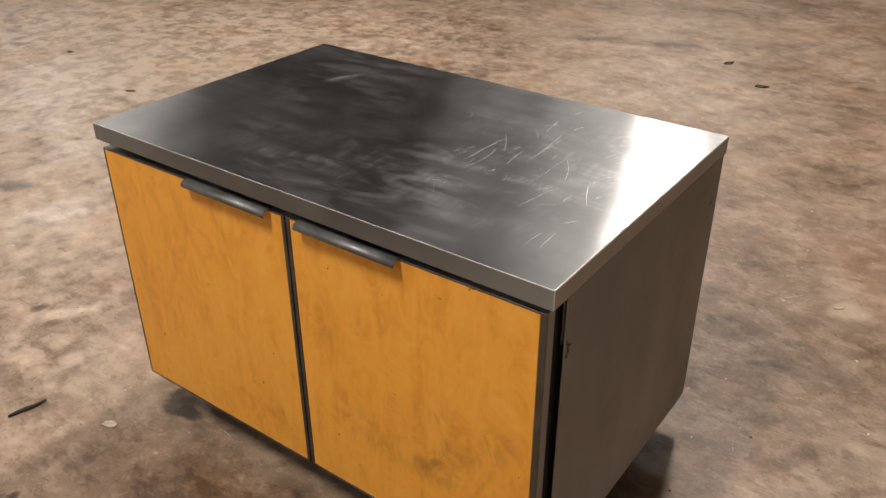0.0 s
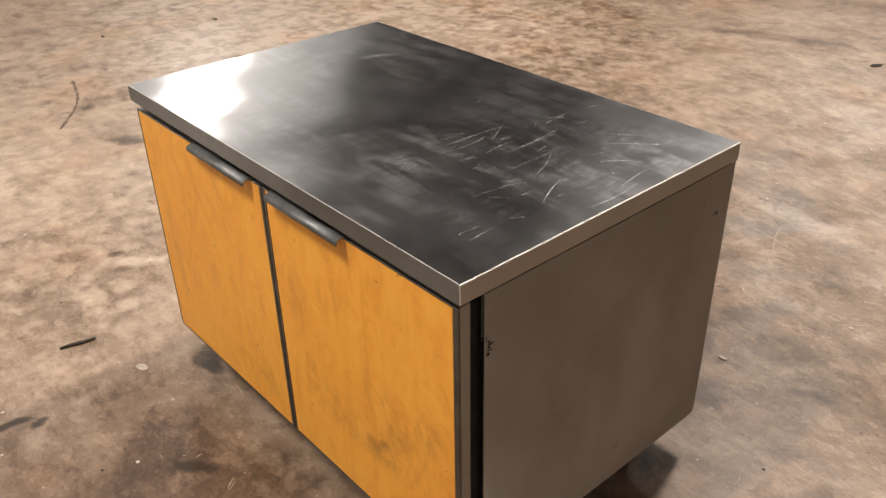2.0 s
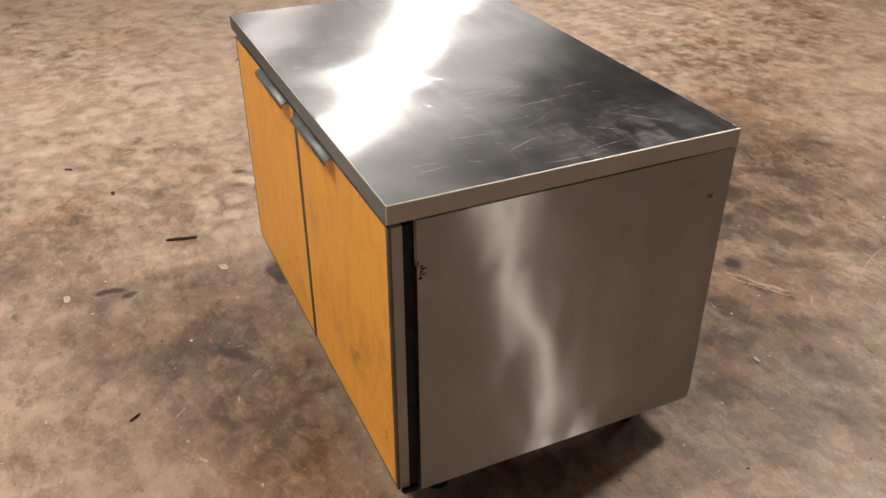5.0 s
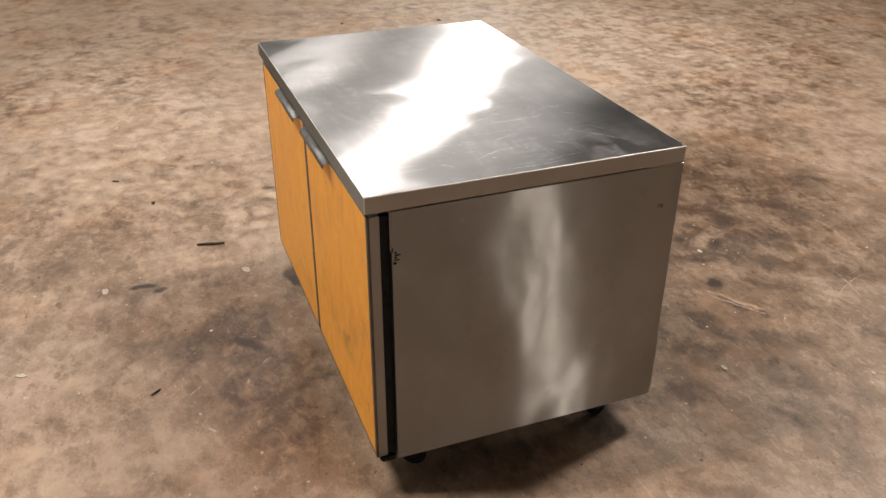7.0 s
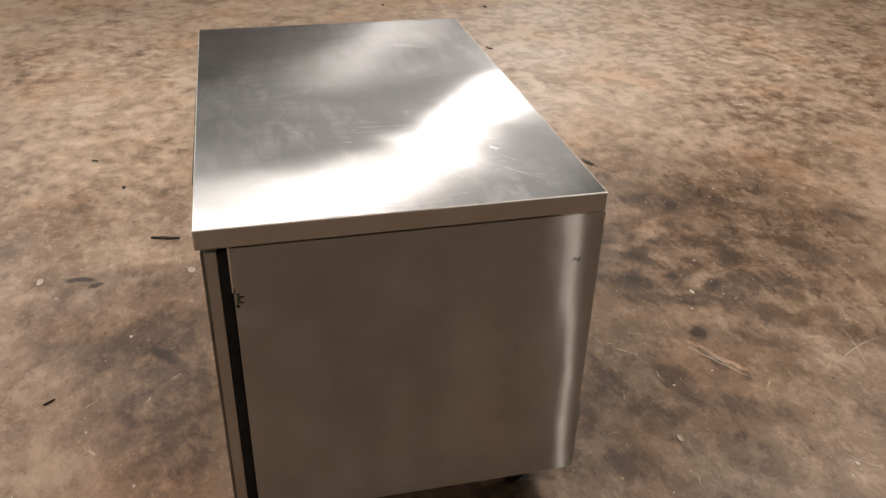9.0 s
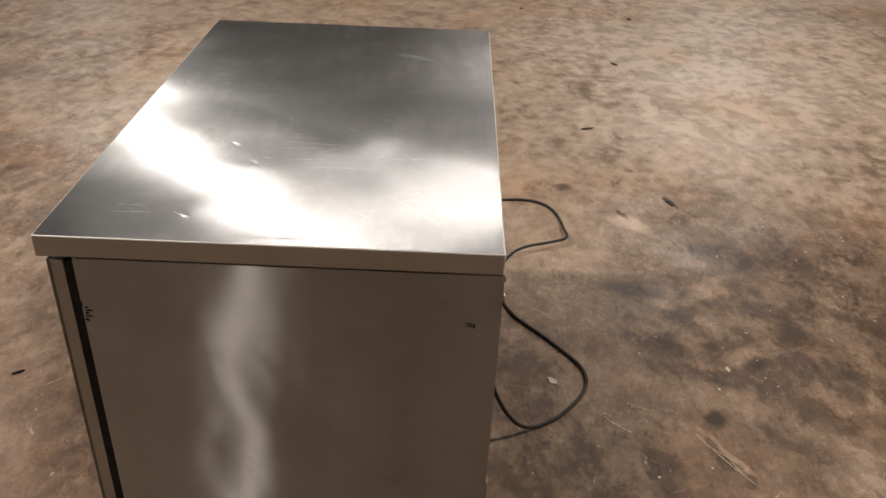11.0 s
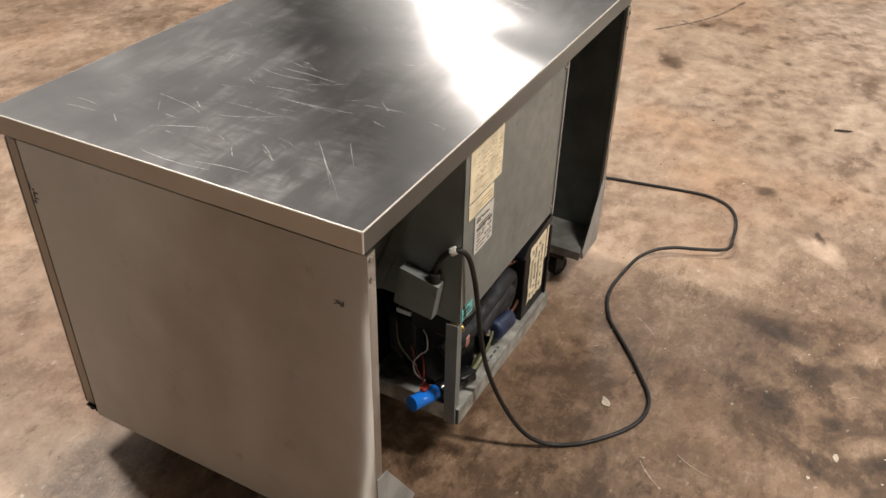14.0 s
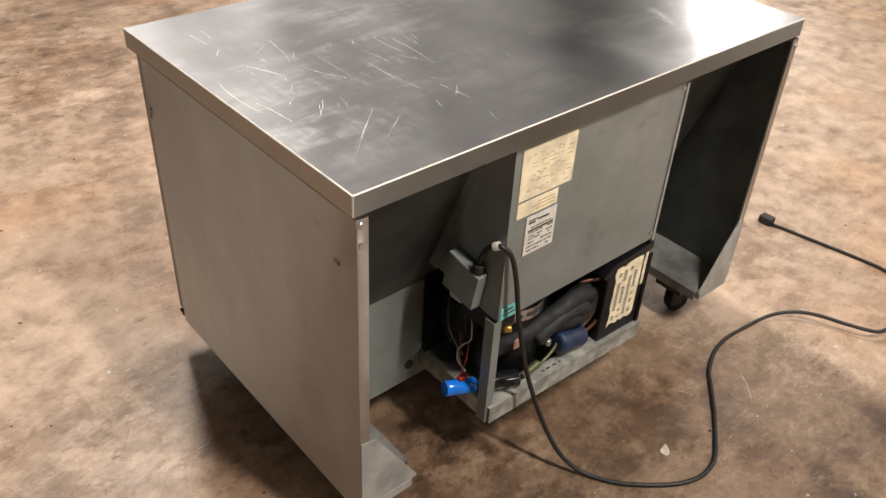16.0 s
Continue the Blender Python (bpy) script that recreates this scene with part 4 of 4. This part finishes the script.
# power cord
CORD_HANG = [
    (-0.327, 0.716, 0.505), (-0.328, 0.719, 0.545), (-0.330, 0.738, 0.582), (-0.336, 0.762, 0.594), (-0.352, 0.775, 0.572), (-0.362, 0.785, 0.515),
    (-0.370, 0.792, 0.440), (-0.392, 0.792, 0.350), (-0.418, 0.800, 0.245), (-0.440, 0.832, 0.140), (-0.462, 0.878, 0.055), (-0.492, 0.925, 0.012),
]
CORD_FLOOR = [
    (-0.53, 0.985), (-0.58, 1.035), (-0.64, 1.078), (-0.70, 1.098), (-0.765, 1.088), (-0.83, 1.045), (-0.89, 1.000), (-0.955, 0.945), (-1.00, 0.908),
    (-1.07, 0.876), (-1.14, 0.864), (-1.22, 0.870), (-1.31, 0.888), (-1.365, 0.925), (-1.40, 0.975), (-1.425, 1.04), (-1.46, 1.105), (-1.50, 1.122),
    (-1.56, 1.118), (-1.66, 1.108), (-1.73, 1.085), (-1.775, 1.045), (-1.795, 0.98), (-1.785, 0.89), (-1.765, 0.78), (-1.745, 0.67), (-1.735, 0.632),
]
CORD_R = 0.0052
cord = part("power_cord", tube(CORD_HANG + [(x, y, CORD_R + 0.024 * math.exp(-((x + 1.43) / 0.12) ** 2)) for x, y in CORD_FLOOR], CORD_R, 10, 6), CORD, fridge, "long black rubber power cord")
bm = block(-1.752, -1.718, 0.590, 0.634, 0.001, 0.027, 0.005)
plug = part("plug", bm, CORD, cord, "black moulded plug")
part("grommet", rod((-0.331, 0.746, 0.587), (-0.337, 0.757, 0.594), 0.0085, 14, 0.002), WHITE, cord, "white plastic grommet")
part("strain_relief", rod((-0.327, 0.7165, 0.511), (-0.3272, 0.7175, 0.533), 0.0115, 14, 0.002), CORD, cord)


# ---- debris on the floor ----
def chip(x, y, w, h, turn, m, label, category, seed, thick=0.003):
    rng = random.Random(seed)
    ring = [(math.cos(a) * w * rng.uniform(0.65, 1.1), math.sin(a) * h * rng.uniform(0.65, 1.1)) for a in (k * math.pi / 6 for k in range(12))]
    ob = put(category.replace(" ", "_"), prism(ring, 0.0, thick, "z"), m)
    ob.matrix_world = pose(x, y, 0.0003, 0, 0, turn)
    return tagged(ob, label, category, "litter on the floor")


for i, (x, y, w, h, a) in enumerate(((-1.254, -0.124, 0.022, 0.014, 20), (-0.697, 1.001, 0.020, 0.011, 30), (-0.786, 1.524, 0.012, 0.008, 10), (-1.27, -0.61, 0.022, 0.013, 0), (-0.14, 1.15, 0.014, 0.006, 0),
                                    (-0.85, -0.86, 0.02, 0.009, 60), (0.04, 1.56, 0.008, 0.006, 0), (0.20, 1.62, 0.018, 0.006, 40))):
    chip(x, y, w, h, a, CHIP, "small pale flake lying on the concrete", "paint chip", 20 + i)
for i, (x, y, w, h, a) in enumerate(((-1.83, 1.57, 0.03, 0.012, 20), (-4.48, 1.84, 0.03, 0.014, 10), (-4.63, 1.13, 0.02, 0.012, 0), (-2.24, -0.54, 0.02, 0.007, 60), (-1.95, -0.40, 0.015, 0.01, 0), (-2.56, 1.33, 0.012, 0.04, 20), (-3.53, 1.60, 0.03, 0.01, 30))):
    chip(x, y, w, h, a, TWIG, "dark crumb of dirt on the concrete", "dirt crumb", 40 + i)


def splinter(points, r, label, category):
    return tagged(put(category.replace(" ", "_"), tube(points, lambda t: r * (0.35 + 0.65 * math.sin(math.pi * min(1, 0.1 + t * 0.85))), 6, 4), TWIG), label, category, "litter on the floor")


splinter([(-1.504, -0.270, 0.004), (-1.497, -0.235, 0.004), (-1.488, -0.205, 0.004), (-1.484, -0.168, 0.004)], 0.0065, "dark flat wood splinter on the concrete", "wood splinter")
splinter([(-0.617, -0.500, 0.003), (-0.627, -0.485, 0.003), (-0.637, -0.473, 0.003)], 0.004, "short dark splinter on the concrete", "wood splinter")
for x, y, a in ((-0.722, 3.674, 20), (-1.018, 3.988, 60)):
    pts = [(0.030 * math.cos(t), 0.014 * math.sin(t), 0.005) for t in (k * math.pi / 6 for k in range(12))]
    bm = tube(pts + [(0.042, 0.006, 0.005)], 0.0035, 6, 4)
    ob = put("wire_loop", bm, TWIG)
    ob.matrix_world = pose(x, y, 0, 0, 0, a)
    tagged(ob, "small dark loop of wire on the concrete", "wire", "litter on the floor")


def floor_scores():
    rng, bm = random.Random(7), bmesh.new()
    for x0, y0, x1, y1, w in ((-0.52, 1.36, -0.34, 1.47, 0.006), (-0.46, 1.42, -0.33, 1.48, 0.004), (-0.50, 1.90, -0.32, 1.855, 0.004), (-0.43, 1.97, -0.35, 1.79, 0.004), (-0.56, 1.13, -0.50, 1.20, 0.006),
                             (-0.47, 1.38, -0.40, 1.46, 0.005), (-1.06, 0.96, -0.99, 1.04, 0.004), (-1.0, 0.04, -0.93, 0.03, 0.004), (0.0, 1.55, 0.1, 1.66, 0.004), (-0.62, 1.2, -0.59, 1.29, 0.004)):
        ribbon(bm, x0, y0, x1, y1, 0.0012, w * 0.7, rng.uniform(-0.01, 0.01), rng)
    for i in range(260):
        x, y, a, n = rng.uniform(-3.2, 1.2), rng.uniform(-1.4, 3.2), rng.uniform(0, 6.3), rng.uniform(0.010, 0.055) * rng.random() ** 0.5
        if not (-1.3 < x < 0.1 and -0.1 < y < 0.9):
            ribbon(bm, x, y, x + n * math.cos(a), y + n * math.sin(a), 0.0011, rng.uniform(0.0010, 0.0034), rng.uniform(-0.12, 0.12) * n, rng)
    return bm


def dragged_mark():
    rng, bm = random.Random(5), bmesh.new()
    way = smooth_path([(-3.92, 0.67, 0), (-3.72, 0.62, 0), (-3.58, 0.57, 0), (-3.45, 0.50, 0), (-3.25, 0.36, 0)], 2)
    for a, b in zip(way, way[1:]):
        ribbon(bm, a.x, a.y, b.x, b.y, 0.0010, 0.020, 0, rng)
    ribbon(bm, -3.46, 0.45, -3.42, 0.52, 0.0013, 0.016, 0, rng)
    return bm


part("drag_mark", dragged_mark(), DULL_MARK, floor, "faint brown drag mark")
tagged(part("scoring", floor_scores(), PALE_SCORE, floor, "pale scratches in the concrete"), kind="stuff")


def grit():
    rng, bm = random.Random(3), bmesh.new()
    for i in range(1700):
        x, y, s = rng.uniform(-4.5, 1.6), rng.uniform(-2.2, 4.0), 0.0010 + 0.0042 * rng.random() ** 3
        if -1.25 < x < 0.03 and 0 < y < 0.8:
            continue
        ring = [bm.verts.new((x + math.cos(a) * s * rng.uniform(0.6, 1.4), y + math.sin(a) * s * rng.uniform(0.6, 1.4), 0.0006)) for a in (k * math.pi / 2.5 for k in range(5))]
        tip = bm.verts.new((x, y, 0.0006 + s * 0.35))
        for k in range(5):
            bm.faces.new((ring[k], ring[(k + 1) % 5], tip))
    return bm


GRIT = Nodes("grit")
GRIT.set(GRIT.ramp(GRIT.add("NewGeometry").outputs["Random Per Island"], [(0.0, (0.03, 0.022, 0.016)), (0.40, (0.10, 0.07, 0.05)), (0.45, (0.55, 0.48, 0.40)), (1.0, (0.70, 0.64, 0.56))]), 0.8)
tagged(put("grit", grit(), GRIT.mat), "scattered grit and pale crumbs on the concrete", "grit", kind="stuff")
